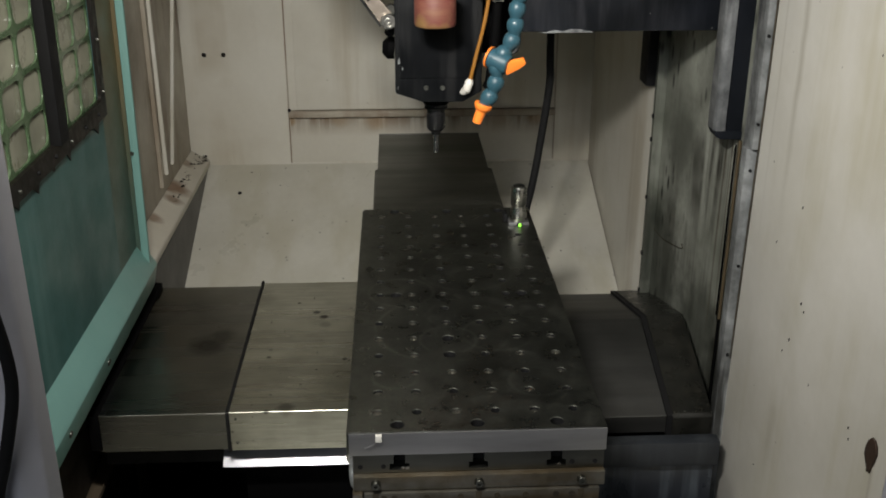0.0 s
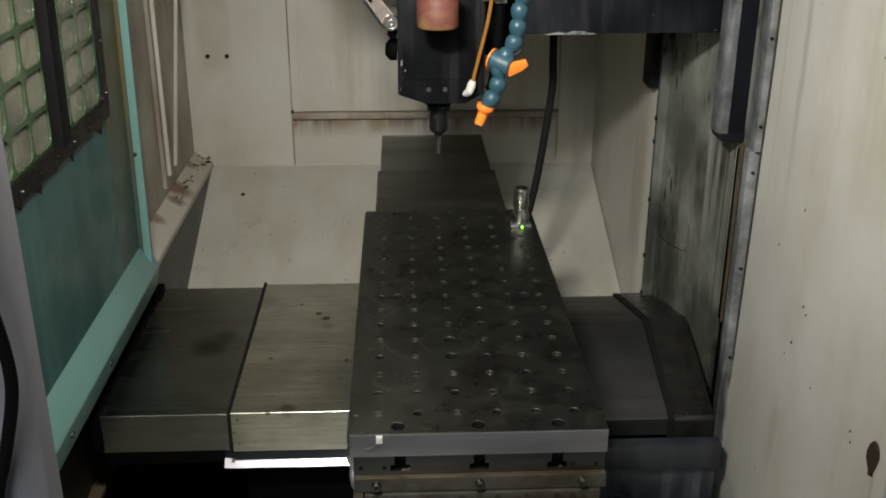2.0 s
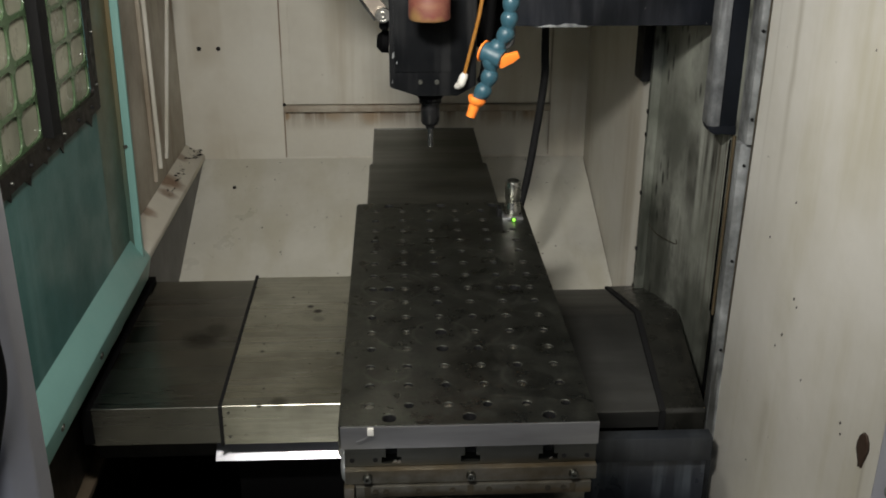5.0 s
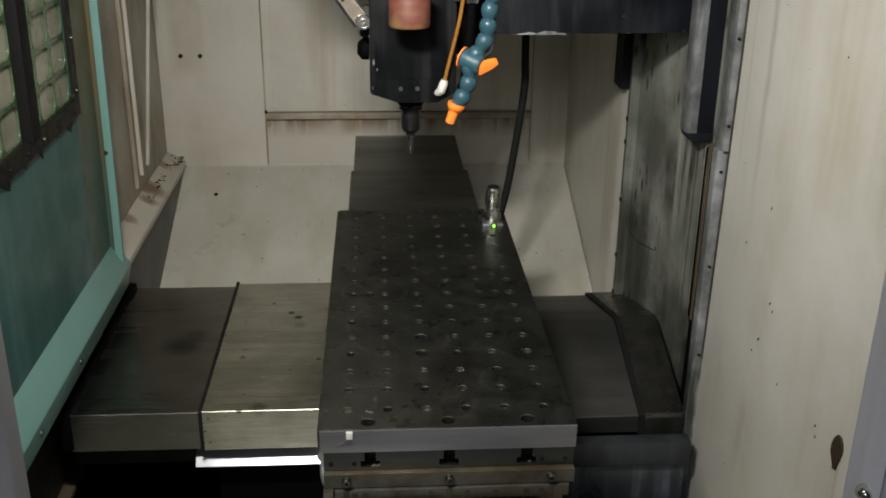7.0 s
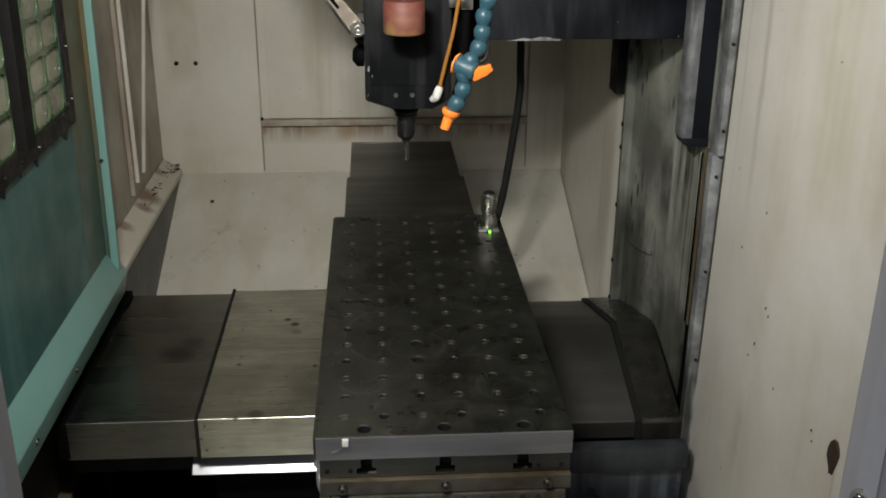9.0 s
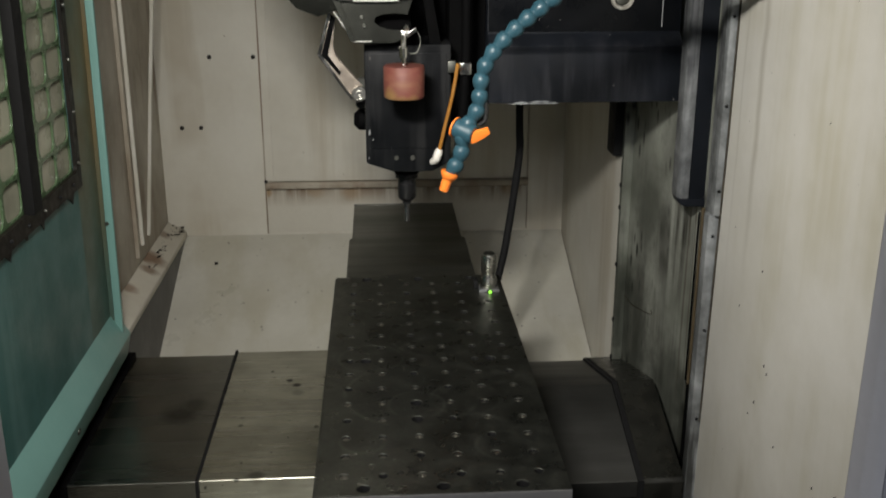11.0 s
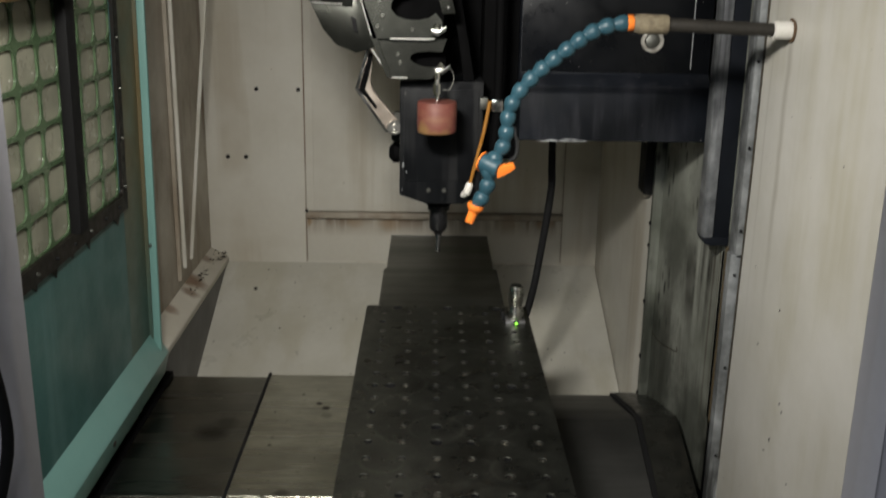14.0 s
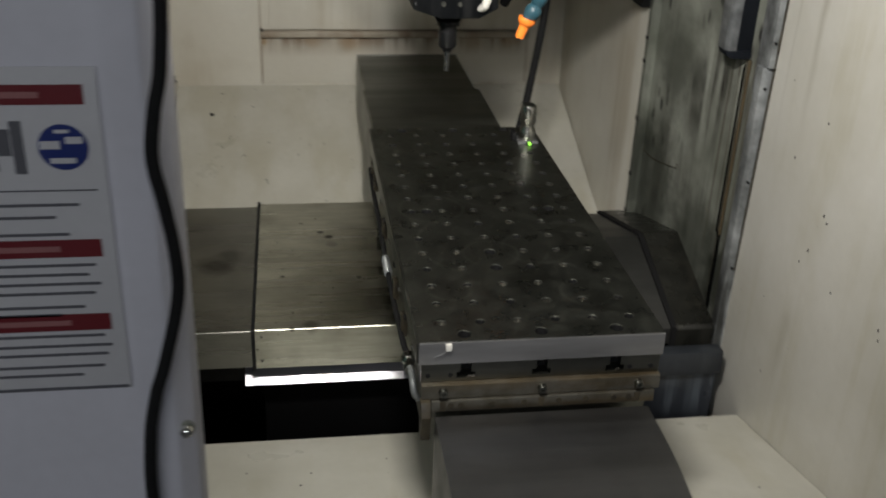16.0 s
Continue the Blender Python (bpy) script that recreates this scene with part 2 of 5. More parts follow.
RED = material("faded_red_plastic", (0.18, 0.050, 0.040), (0.12, 0.042, 0.028), rough=0.55, scale=14.0, mix=0.8, grain=0.2,
               streak=(0.38, 0.25, 0.12), streak_amount=0.4, streak_axis=0,
               blot_colour=(0.24, 0.15, 0.05), blots=[(-0.044, 0.195, 1.338, 0.022, 0.7), (0.0, 0.187, 1.334, 0.014, 0.6), (-0.02, 0.185, 1.335, 0.012, 0.5)])


# ---- shape tools ----
def part(name, bm, mat, parent=None, label=""):
    bmesh.ops.recalc_face_normals(bm, faces=bm.faces)
    me = bpy.data.meshes.new(name)
    bm.to_mesh(me)
    me.set_sharp_from_angle(angle=radians(38))
    bm.free()
    me.materials.append(mat)
    ob = new(name, me)
    if parent:
        ob.parent = parent
        ob.matrix_parent_inverse = parent.matrix_world.inverted()
    if label:
        tagged(ob, label)
    return ob


def thing(name, at, label, category, group=""):
    ob = new(name)
    ob.empty_display_size = 0.02
    ob.matrix_world = Matrix.Translation(at)
    bpy.context.view_layer.update()
    return tagged(ob, label, category, group)


def box(x0, x1, y0, y1, z0, z1, bevel=0.002, bm=None, segments=2):
    bm = bm or bmesh.new()
    m = Matrix.Translation(((x0 + x1) / 2, (y0 + y1) / 2, (z0 + z1) / 2)) @ Matrix.Diagonal((x1 - x0, y1 - y0, z1 - z0, 1))
    made = bmesh.ops.create_cube(bm, size=1, matrix=m)
    if bevel:
        edges = {e for v in made["verts"] for e in v.link_edges}
        bmesh.ops.bevel(bm, geom=list(edges), offset=bevel, segments=segments, profile=0.6, affect="EDGES")
    return bm


def prism(points, axis, a, b, bevel=0.0, bm=None):
    """An outline of (u, v) pairs swept along axis from a to b. Axis 0: (y, z); 1: (x, z); 2: (x, y)."""
    bm = bm or bmesh.new()

    def put(u, v, w):
        return ((w, u, v), (u, w, v), (u, v, w))[axis]
    lo = [bm.verts.new(put(u, v, a)) for u, v in points]
    hi = [bm.verts.new(put(u, v, b)) for u, v in points]
    made = [bm.faces.new(lo), bm.faces.new(hi)]
    n = len(points)
    for i in range(n):
        made.append(bm.faces.new((lo[i], lo[(i + 1) % n], hi[(i + 1) % n], hi[i])))
    if bevel:
        bmesh.ops.recalc_face_normals(bm, faces=made)
        bmesh.ops.bevel(bm, geom=list({e for f in made for e in f.edges}), offset=bevel, segments=2, profile=0.6, affect="EDGES")
    return bm


def turned(profile, at, axis=(0, 0, 1), n=24, bm=None):
    """A turned body: (radius, height) pairs about an axis from at."""
    bm = bm or bmesh.new()
    q = Vector((0, 0, 1)).rotation_difference(Vector(axis).normalized())
    rings = []
    for r, h in profile:
        rings.append([bm.verts.new(Vector(at) + q @ Vector((r * math.cos(a), r * math.sin(a), h)))
                      for a in (2 * math.pi * i / n for i in range(n))] if r > 1e-6 else [bm.verts.new(Vector(at) + q @ Vector((0, 0, h)))])
    for a, b in zip(rings, rings[1:]):
        for i in range(n):
            j = (i + 1) % n
            f = [a[i % len(a)], a[j % len(a)], b[j % len(b)], b[i % len(b)]]
            f = list(dict.fromkeys(f))
            if len(f) > 2:
                bm.faces.new(f)
    for ring in (rings[0], rings[-1]):
        if len(ring) > 2:
            bm.faces.new(ring)
    for f in bm.faces:
        f.smooth = len(f.verts) <= 4
    return bm


def glide(points, steps=8):
    """A smooth line through points (Catmull-Rom)."""
    p = [Vector(v) for v in points]
    p = [2 * p[0] - p[1], *p, 2 * p[-1] - p[-2]]
    out = []
    for a, b, c, d in zip(p, p[1:], p[2:], p[3:]):
        for i in range(steps):
            t = i / steps
            out.append(0.5 * (2 * b + (c - a) * t + (2 * a - 5 * b + 4 * c - d) * t * t + (3 * b - a - 3 * c + d) * t ** 3))
    return out + [p[-2]]


def tube(points, radius, n=12, bm=None, radii=None):
    """A round bar along a line of points."""
    bm = bm or bmesh.new()
    p = [Vector(v) for v in points]
    side, rings = None, []
    for i, c in enumerate(p):
        way = (p[min(i + 1, len(p) - 1)] - p[max(i - 1, 0)]).normalized()
        side = (side - way * side.dot(way)).normalized() if side else way.orthogonal().normalized()
        up = way.cross(side)
        r = radii[i] if radii else radius
        rings.append([bm.verts.new(c + r * (side * math.cos(a) + up * math.sin(a))) for a in (2 * math.pi * k / n for k in range(n))])
    for a, b in zip(rings, rings[1:]):
        for k in range(n):
            bm.faces.new((a[k], a[(k + 1) % n], b[(k + 1) % n], b[k])).smooth = True
    bm.faces.new(rings[0]), bm.faces.new(rings[-1])
    return bm


def screw(at, axis, r, parent, mat=None, h=0.003, name="screw"):
    return part(name, turned([(r, 0), (r, h * 0.7), (r * 0.8, h), (r * 0.42, h), (r * 0.38, h * 0.4), (0, h * 0.4)], at, axis, 12), mat or STEEL_DULL, parent)


def setting(name, bm, mat, label, category):
    return tagged(part(name, bm, mat), label, category, kind="structure")


# ---- the enclosure ----
SLOPE = 0.385  # fall of the rear chute towards the table


def chute_z(y):
    return 0.771 - SLOPE * (1.267 - y)


setting("workshop_floor", box(-4, 4, -4.5, 3, -0.05, 0.0, 0), material("workshop_concrete", (0.22, 0.22, 0.21), rough=0.7, scale=3.0), "grey concrete floor of the workshop", "floor")
ROOM = material("workshop_wall_paint", (0.34, 0.35, 0.36), rough=0.8, scale=1.5)
setting("workshop_wall_south", box(-4, 4, -4.6, -4.5, 0, 3.4, 0), ROOM, "plain grey painted workshop wall", "wall")
setting("workshop_wall_west", box(-4.1, -4, -4.5, 3, 0, 3.4, 0), ROOM, "plain grey painted workshop wall", "wall")
setting("workshop_wall_east", box(4, 4.1, -4.5, 3, 0, 3.4, 0), ROOM, "plain grey painted workshop wall", "wall")
setting("workshop_wall_north", box(-4, 4, 3, 3.1, 0, 3.4, 0), ROOM, "plain grey painted workshop wall", "wall")
setting("workshop_ceiling", box(-4, 4, -4.5, 3, 3.4, 3.5, 0), ROOM, "plain grey workshop ceiling", "ceiling")

setting("wall_back", box(-0.70, 0.56, 1.267, 1.285, 0.3, 2.16, 0.001), CREAM_BACK, "cream-painted sheet steel back wall of the machine enclosure", "wall")
setting("wall_right_rear", box(0.458, 0.476, 0.60, 1.266, 0.3, 2.16, 0.001), CREAM_BACK, "cream-painted sheet steel side wall", "wall")
setting("wall_right_middle", prism([(0.472, 0.622), (0.490, 0.622), (0.540, 0.100), (0.520, 0.100)], 2, 0.3, 2.16), GREY_WALL, "oil-stained grey sheet steel wall with dark runs", "wall")
setting("wall_right_front", prism([(-0.70, 0.42), (0.1085, 0.42), (0.084, 1.30), (0.080, 2.16), (-0.70, 2.16)], 0, 0.500, 0.520, 0.001), CREAM, "cream-painted side wall with small black chip marks", "wall")
setting("wall_left", box(-0.668, -0.650, 0.38, 1.266, 0.3, 2.16, 0.001), CREAM_DIRTY, "grimy cream-painted side wall behind the door, darkened for shade", "wall")
setting("ceiling", box(-0.70, 0.56, -0.70, 1.285, 2.16, 2.18, 0), CREAM, "cream-painted roof of the machine enclosure", "ceiling")

# the rear chute falls towards the table, the front one towards the back
setting("chute_rear", prism([(1.266, chute_z(1.266)), (1.266, chute_z(1.266) - 0.01), (0.42, chute_z(0.42) - 0.01), (0.42, chute_z(0.42))], 0, -0.640, 0.456),
        CREAM_CHUTE, "cream-painted sloping chip chute under the back wall", "chute")
setting("chute_front", prism([(-0.011, 0.532), (-0.011, 0.520), (-0.66, 0.669), (-0.66, 0.681)], 0, -0.645, 0.499),
        CREAM_CHUTE, "cream-painted sloping sheet floor below the table's end", "chute")
# bottom and sheet are black to paint in the dark void of the sump
setting("sump_floor", box(-0.65, 0.50, -0.66, 1.26, 0.28, 0.30, 0), BLACK, "sump bottom painted black for its deep shade", "floor")
setting("sump_wall", box(-0.649, -0.37, 0.47, 0.49, 0.302, 0.665, 0), BLACK, "black sheet put in for the dark under the way cover", "wall")
# cream flange coloured brown for the dimness beside the sump
setting("sump_flange", prism([(0.20, 0.545), (0.20, 0.535), (-0.010, 0.517), (-0.010, 0.531)], 0, -0.645, -0.622, 0.001), material("dimmed_flange_brown", (0.13, 0.10, 0.065), (0.07, 0.052, 0.035), rough=0.6, scale=9.0, mix=0.9), "narrow cream flange beside the sump, its dimness coloured in brown", "flange")
setting("sump_side", box(-0.668, -0.6455, -0.66, 0.379, 0.3, 0.785, 0), material("dark_brown_side", (0.03, 0.024, 0.017), (0.014, 0.012, 0.009), rough=0.6, scale=6.0, mix=0.9), "dark brown side wall below the door", "wall")
setting("chute_ledge", prism([(-0.649, 0.815), (-0.602, 0.787), (-0.600, 0.783), (-0.601, 0.770), (-0.649, 0.770)], 1, 0.50, 1.262, 0.001),
        material("cream_paint_with_rust_patches", (0.62, 0.59, 0.51), (0.50, 0.46, 0.38), rough=0.5, scale=5.0, mix=0.7, blot_colour=RUST,
                 blots=[(-0.638, 0.97, 0.81, 0.05, 0.9), (-0.63, 0.90, 0.80, 0.03, 0.7), (-0.648, 1.16, 0.81, 0.03, 0.6), (-0.648, 0.75, 0.81, 0.03, 0.7)]), "cream sheet ledge with rust patches along the side wall", "ledge")

# the shadow below the ledge is put into this sheet's grey
setting("ledge_skirt", box(-0.648, -0.605, 0.50, 1.262, 0.40, 0.7695, 0), material("shaded_sheet_grey", (0.13, 0.125, 0.12), rough=0.6, scale=4.0), "sheet under the ledge, its shade painted dull grey", "skirt")

# front frame of the opening
setting("jamb_right", prism([(0.360, -0.69), (0.360, -0.715), (0.364, -0.728), (0.370, -0.735), (0.372, -0.731), (0.386, -0.731), (0.388, -0.735), (0.90, -0.735), (0.90, -0.700), (0.52, -0.700), (0.405, -0.665), (0.386, -0.665)], 2, 0.0, 2.18, 0.003),
        FRAME_PAINT, "pale lilac-grey painted door frame of the machine", "frame")
setting("lintel", box(-0.395, 0.3595, -0.735, -0.665, 2.10, 2.18, 0.003), FRAME_PAINT, "pale lilac-grey painted top of the opening", "frame")
setting("jamb_left", prism([(-0.382, -0.690), (-0.385, -0.712), (-0.400, -0.730), (-0.425, -0.735), (-1.3, -0.735), (-1.3, -0.700), (-0.66, -0.700), (-0.410, -0.665), (-0.395, -0.665)],
                           2, 0.0, 2.18, 0.003), FRAME_PAINT, "pale lilac-grey painted door frame with rounded edge", "frame")
setting("sill", box(-0.395, 0.3595, -0.735, -0.665, 0.0, 0.672, 0.003), FRAME_PAINT, "pale lilac-grey painted sill of the opening", "frame")


# ---- table, covers, base ----
from mathutils.geometry import delaunay_2d_cdt

TX, TY = 0.012, 0.010
TOP = 0.95
HX = [-0.125 + 0.05 * i for i in range(6)]
HY = [-0.35 + 0.05 * i for i in range(15)]
BORES = [(x, y) for x in (-0.1, 0.0, 0.1) for y in (-0.379, 0.379)] + [(-0.1, 0.0), (0.1, 0.0)]


def drilled_plate(x0, x1, y0, y1, z0, z1, holes, n=16):
    """A plate with blind, countersunk holes (x, y, radius, depth); its top face is cut round them."""
    flat, edges, loops = [], [], []
    for x, y, r, _ in holes:
        first = len(flat)
        flat += [Vector((x + r * math.cos(2 * math.pi * i / n), y + r * math.sin(2 * math.pi * i / n))) for i in range(n)]
        edges += [(first + i, first + (i + 1) % n) for i in range(n)]
        loops.append(first)
    k = len(flat)
    flat += [Vector(v) for v in ((x0, y0), (x1, y0), (x1, y1), (x0, y1))]
    edges += [(k, k + 1), (k + 1, k + 2), (k + 2, k + 3), (k + 3, k)]
    pts, _, faces, *_ = delaunay_2d_cdt(flat, edges, [], 1, 1e-6)
    bm = bmesh.new()
    top = [bm.verts.new((p.x, p.y, z1)) for p in pts]
    for f in faces:
        c = sum((pts[i] for i in f), Vector((0, 0))) / len(f)
        if all((c.x - x) ** 2 + (c.y - y) ** 2 > (r * 0.97) ** 2 for x, y, r, _ in holes):
            bm.faces.new([top[i] for i in f])
    for (x, y, r, d), first in zip(holes, loops):
        rims = [top[first:first + n]]
        for rr, dd in ((r - 0.0010, 0.0009), (r - 0.0010, d)):
            rims.append([bm.verts.new((x + rr * math.cos(2 * math.pi * i / n), y + rr * math.sin(2 * math.pi * i / n), z1 - dd)) for i in range(n)])
        for a, b in zip(rims, rims[1:]):
            for i in range(n):
                bm.faces.new((a[i], a[(i + 1) % n], b[(i + 1) % n], b[i]))
        bm.faces.new(rims[-1])
    low = [bm.verts.new((p.x, p.y, z0)) for p in flat[k:]]
    hi = top[k:k + 4]
    for i in range(4):
        bm.faces.new((hi[i], hi[(i + 1) % 4], low[(i + 1) % 4], low[i]))
    bm.faces.new(low)
    return bm


base = thing("machine_bed", (0.05, 0.35, 0.30), "dark blue-grey cast machine bed under the covers", "machine bed")
# casting coloured black for the shade below the left cover
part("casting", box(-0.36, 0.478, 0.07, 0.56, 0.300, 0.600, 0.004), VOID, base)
part("polished_strip", prism([(0.025, 0.6235), (0.050, 0.6485), (0.069, 0.6485), (0.069, 0.640), (0.033, 0.6230)], 0, -0.389, -0.10), POLISHED, base, "bright polished steel strip")
part("crossrail", box(0.14, 0.478, 0.040, 0.069, 0.590, 0.638, 0.003), BED_BLUE, base)
part("streaked_face", box(0.14, 0.474, 0.052, 0.069, 0.302, 0.589, 0.001), DARK_STREAKED, base)
part("saddle", box(-0.125 + TX, 0.13 + TX, 0.06, 0.50, 0.661, 0.799, 0.004), DARK, base)

# left: two flat sections, the outer one a little lower
left_cover = thing("way_cover", (-0.36 + TX, 0.27, 0.60), "brushed steel telescopic way cover with a black wiper edge", "way cover", "way covers")


def cover_section(parent, x0, x1, y0, y1, top, drop, mat, t=0.003):
    outline = [(y0, top - drop), (y0, top - 0.0008), (y0 + 0.0008, top), (y1 - 0.002, top), (y1, top - 0.002), (y1, top - drop),
               (y1 - t, top - drop), (y1 - t, top - t), (y0 + t, top - t), (y0 + t, top - drop)]
    return part("cover_sheet", prism(outline, 0, x0, x1), mat, parent)


cover_section(left_cover, -0.381 + TX, -0.126 + TX, 0.012, 0.531, 0.740, 0.074, LEFT_COVER)
cover_section(left_cover, -0.588, -0.385 + TX, 0.018, 0.528, 0.735, 0.070, OUTER_COVER)
part("wiper", prism([(0.009, 0.664), (0.009, 0.741), (0.534, 0.7435), (0.534, 0.664), (0.527, 0.664), (0.527, 0.737), (0.016, 0.735), (0.016, 0.664)], 0, -0.3865 + TX, -0.3805 + TX, 0.001),
     BLACK, left_cover, "black rubber wiper")
for y, z in ((0.011, 0.728), (0.011, 0.682)):
    screw((-0.370 + TX, y, z), (0, -1, 0), 0.0025, left_cover, h=0.002)
part("end_wiper", prism([(0.016, 0.668), (0.016, 0.7355), (0.46, 0.737), (0.49, 0.746), (0.533, 0.745), (0.533, 0.668)], 0, -0.602, -0.584, 0.002), VOID, left_cover, "black rubber end wiper")
# black filler block painted for the dark gap under the cover sheets
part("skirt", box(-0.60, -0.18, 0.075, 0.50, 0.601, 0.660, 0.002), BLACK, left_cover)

# right: a ridged cover and its dark end housing on the column
right_cover = thing("way_cover", (0.34, 0.35, 0.60), "dark oily steel way cover with a ridge and black wiper", "way cover", "way covers")
ROOF = [(0.108, 0.618), (0.108, 0.651), (0.110, 0.653), (0.338, 0.731), (0.345, 0.732), (0.612, 0.661), (0.614, 0.655), (0.614, 0.60), (0.610, 0.60), (0.610, 0.652), (0.34, 0.724), (0.112, 0.645), (0.112, 0.618)]
part("cover_sheet", prism(ROOF, 0, 0.13, 0.3975), material("dark_oily_cover", (0.095, 0.095, 0.090), (0.055, 0.055, 0.052), rough=0.38, metal=0.75, scale=6.0, mix=0.8, grain=0.3, fine=90.0, brushed=(0.08, 1.0, 1.0)), right_cover)
part("wiper", prism([(0.104, 0.588), (0.104, 0.655), (0.338, 0.737), (0.345, 0.7375), (0.618, 0.665), (0.618, 0.60), (0.612, 0.60), (0.612, 0.66), (0.34, 0.731), (0.110, 0.650), (0.110, 0.588)],
                    0, 0.398, 0.408), BLACK, right_cover, "black rubber wiper")
part("end_housing", prism([(0.106, 0.594), (0.106, 0.648), (0.112, 0.655), (0.338, 0.738), (0.345, 0.739), (0.612, 0.668), (0.618, 0.655), (0.618, 0.594)], 0, 0.4085, 0.483, 0.002),
     material("grimy_housing", (0.028, 0.028, 0.024), (0.012, 0.012, 0.010), rough=0.30, metal=0.3, scale=14.0, mix=1.0, grain=0.3, streak=(0.16, 0.145, 0.11), streak_amount=0.12), right_cover, "grimy steel end housing")
GRIME_STEEL = material("brown_oily_grime", (0.050, 0.040, 0.024), (0.018, 0.015, 0.010), rough=0.5, scale=40.0, mix=1.0)

# table with T-slots
table = thing("machine_table", (TX, TY, 0.86), "steel machine table with three T-slots under the plate", "machine table")


def table_body():
    outline = [(-0.156, 0.8895), (-0.156, 0.9175)]
    for x in (-0.098, 0.001, 0.099):
        outline += [(x - 0.0072, 0.9175), (x - 0.0072, 0.9022), (x - 0.0122, 0.9022), (x - 0.0122, 0.8930), (x + 0.0122, 0.8930), (x + 0.0122, 0.9022), (x + 0.0072, 0.9022), (x + 0.0072, 0.9175)]
    outline += [(0.159, 0.9175), (0.159, 0.8895)]
    return prism([(x + TX, z) for x, z in outline], 1, -0.393 + TY, 0.393 + TY)


for i in range(9):
    y = -0.33 + 0.08 * i + TY
    screw((-0.156 + TX, y, 0.903), (-1, 0, 0), 0.0055, table, BLACK if i % 2 else STEEL_DULL, 0.006)
part("slotted_body", table_body(), STEEL_DULL, table)
part("underside", box(-0.150 + TX, 0.150 + TX, -0.385 + TY, 0.385 + TY, 0.800, 0.889, 0.002), STEEL_DULL, table)
# black plates inside the T-slots stand in for their dark depth
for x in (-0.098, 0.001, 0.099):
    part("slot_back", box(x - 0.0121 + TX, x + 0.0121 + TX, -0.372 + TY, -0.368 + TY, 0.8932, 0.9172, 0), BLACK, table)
# flat black discs paint in the dark mouths of tapped holes
for x in (-0.147, -0.118, 0.119, 0.148):
    part("tapped_hole", turned([(0.0032, 0), (0.0032, 0.0006), (0, 0.0006)], (x + TX, -0.3931 + TY, 0.8985), (0, -1, 0), 12), BLACK, table)
BRACKET = material("oily_pale_steel", (0.17, 0.165, 0.145), (0.075, 0.066, 0.046), rough=0.42, metal=0.7, scale=24.0, mix=1.0, grain=0.3, streak=(0.13, 0.085, 0.035), streak_amount=0.6, streak_axis=0, streak_scale=30.0)
part("end_bracket", box(-0.156 + TX, 0.160 + TX, -0.402 + TY, -0.386 + TY, 0.8685, 0.8885, 0.0015), BRACKET, table)
part("end_lip", box(-0.143 + TX, 0.153 + TX, -0.406 + TY, -0.388 + TY, 0.8515, 0.8672, 0.001), BRACKET, table)
part("bracket_side", prism([(-0.400, 0.868), (-0.386, 0.868), (-0.386, 0.810), (-0.402, 0.812), (-0.408, 0.850)], 0, -0.157 + TX, -0.1445 + TX, 0.001), GRIME_STEEL, table, "brown grimy steel bracket")
for x in (-0.128, 0.001, 0.130):
    screw((x + TX, -0.402 + TY, 0.879), (0, -1, 0), 0.0060, table, h=0.007)
    part("oil_run", prism([(x - 0.005, 0.874), (x + 0.005, 0.874), (x + 0.0035, 0.8690), (x - 0.003, 0.8690)], 1, -0.4026, -0.4021), GRIME_STEEL, table).location = (TX, TY, 0)
    part("oil_run", prism([(x - 0.0045, 0.8668), (x + 0.0035, 0.8668), (x + 0.0028, 0.8525), (x - 0.0036, 0.8525)], 1, -0.4066, -0.4061), GRIME_STEEL, table).location = (TX, TY, 0)
for x in (-0.118, -0.105, -0.064, -0.022, 0.024, 0.060, 0.098, 0.118):
    part("plug", turned([(0.0040, 0), (0.0040, 0.0008), (0.0016, 0.0010), (0, 0.0002)], (x + TX, -0.406 + TY, 0.8605), (0, -1, 0), 12), GRIME_STEEL, table)
for x in (-0.094, -0.089, 0.102):
    part("caught_chip", prism([(x - 0.003, 0.8932), (x + 0.004, 0.8936), (x + 0.002, 0.8972), (x - 0.001, 0.8960)], 1, -0.3925, -0.3905), SATIN, table).location = (TX, TY, 0)

# sheet covers on the long axis, front and rear
front_apron = thing("table_apron", (TX, -0.55, 0.60), "dull grey steel sheet apron in front of the table", "way cover")
APRON_LINE = [(-0.4065, 0.8512), (-0.455, 0.8510), (-0.500, 0.8500), (-0.530, 0.8470), (-0.560, 0.8415), (-0.652, 0.8240)]
part("apron_sheet", prism(APRON_LINE + [(y, z - 0.004) for y, z in reversed(APRON_LINE)], 0, -0.140 + TX, 0.142 + TX), APRON, front_apron)
part("front_fold", box(-0.140 + TX, 0.142 + TX, -0.656, -0.6525, 0.690, 0.8235, 0.001), APRON, front_apron)
for x in (-0.1395, 0.1385):
    part("side_flange", prism([(y, z - 0.0045) for y, z in APRON_LINE] + [(-0.652, 0.690), (-0.4065, 0.640)], 0, x + TX, x + 0.003 + TX), APRON, front_apron)
rear_cover = thing("rear_way_cover", (TX, 0.8, 0.7), "dark steel telescopic cover running to the back wall", "way cover")


def hood(x0, x1, y0, y1, top, drop):
    o = [(x0, top - drop), (x0, top - 0.003), (x0 + 0.003, top), (x1 - 0.003, top), (x1, top - 0.003), (x1 + 0.012, top - drop)]
    return prism(o, 1, y0, y1)


part("hood_sheet", hood(-0.146 + TX, 0.128 + TX, 0.39, 0.800, 0.903, 0.26), STEEL_DULL, rear_cover)
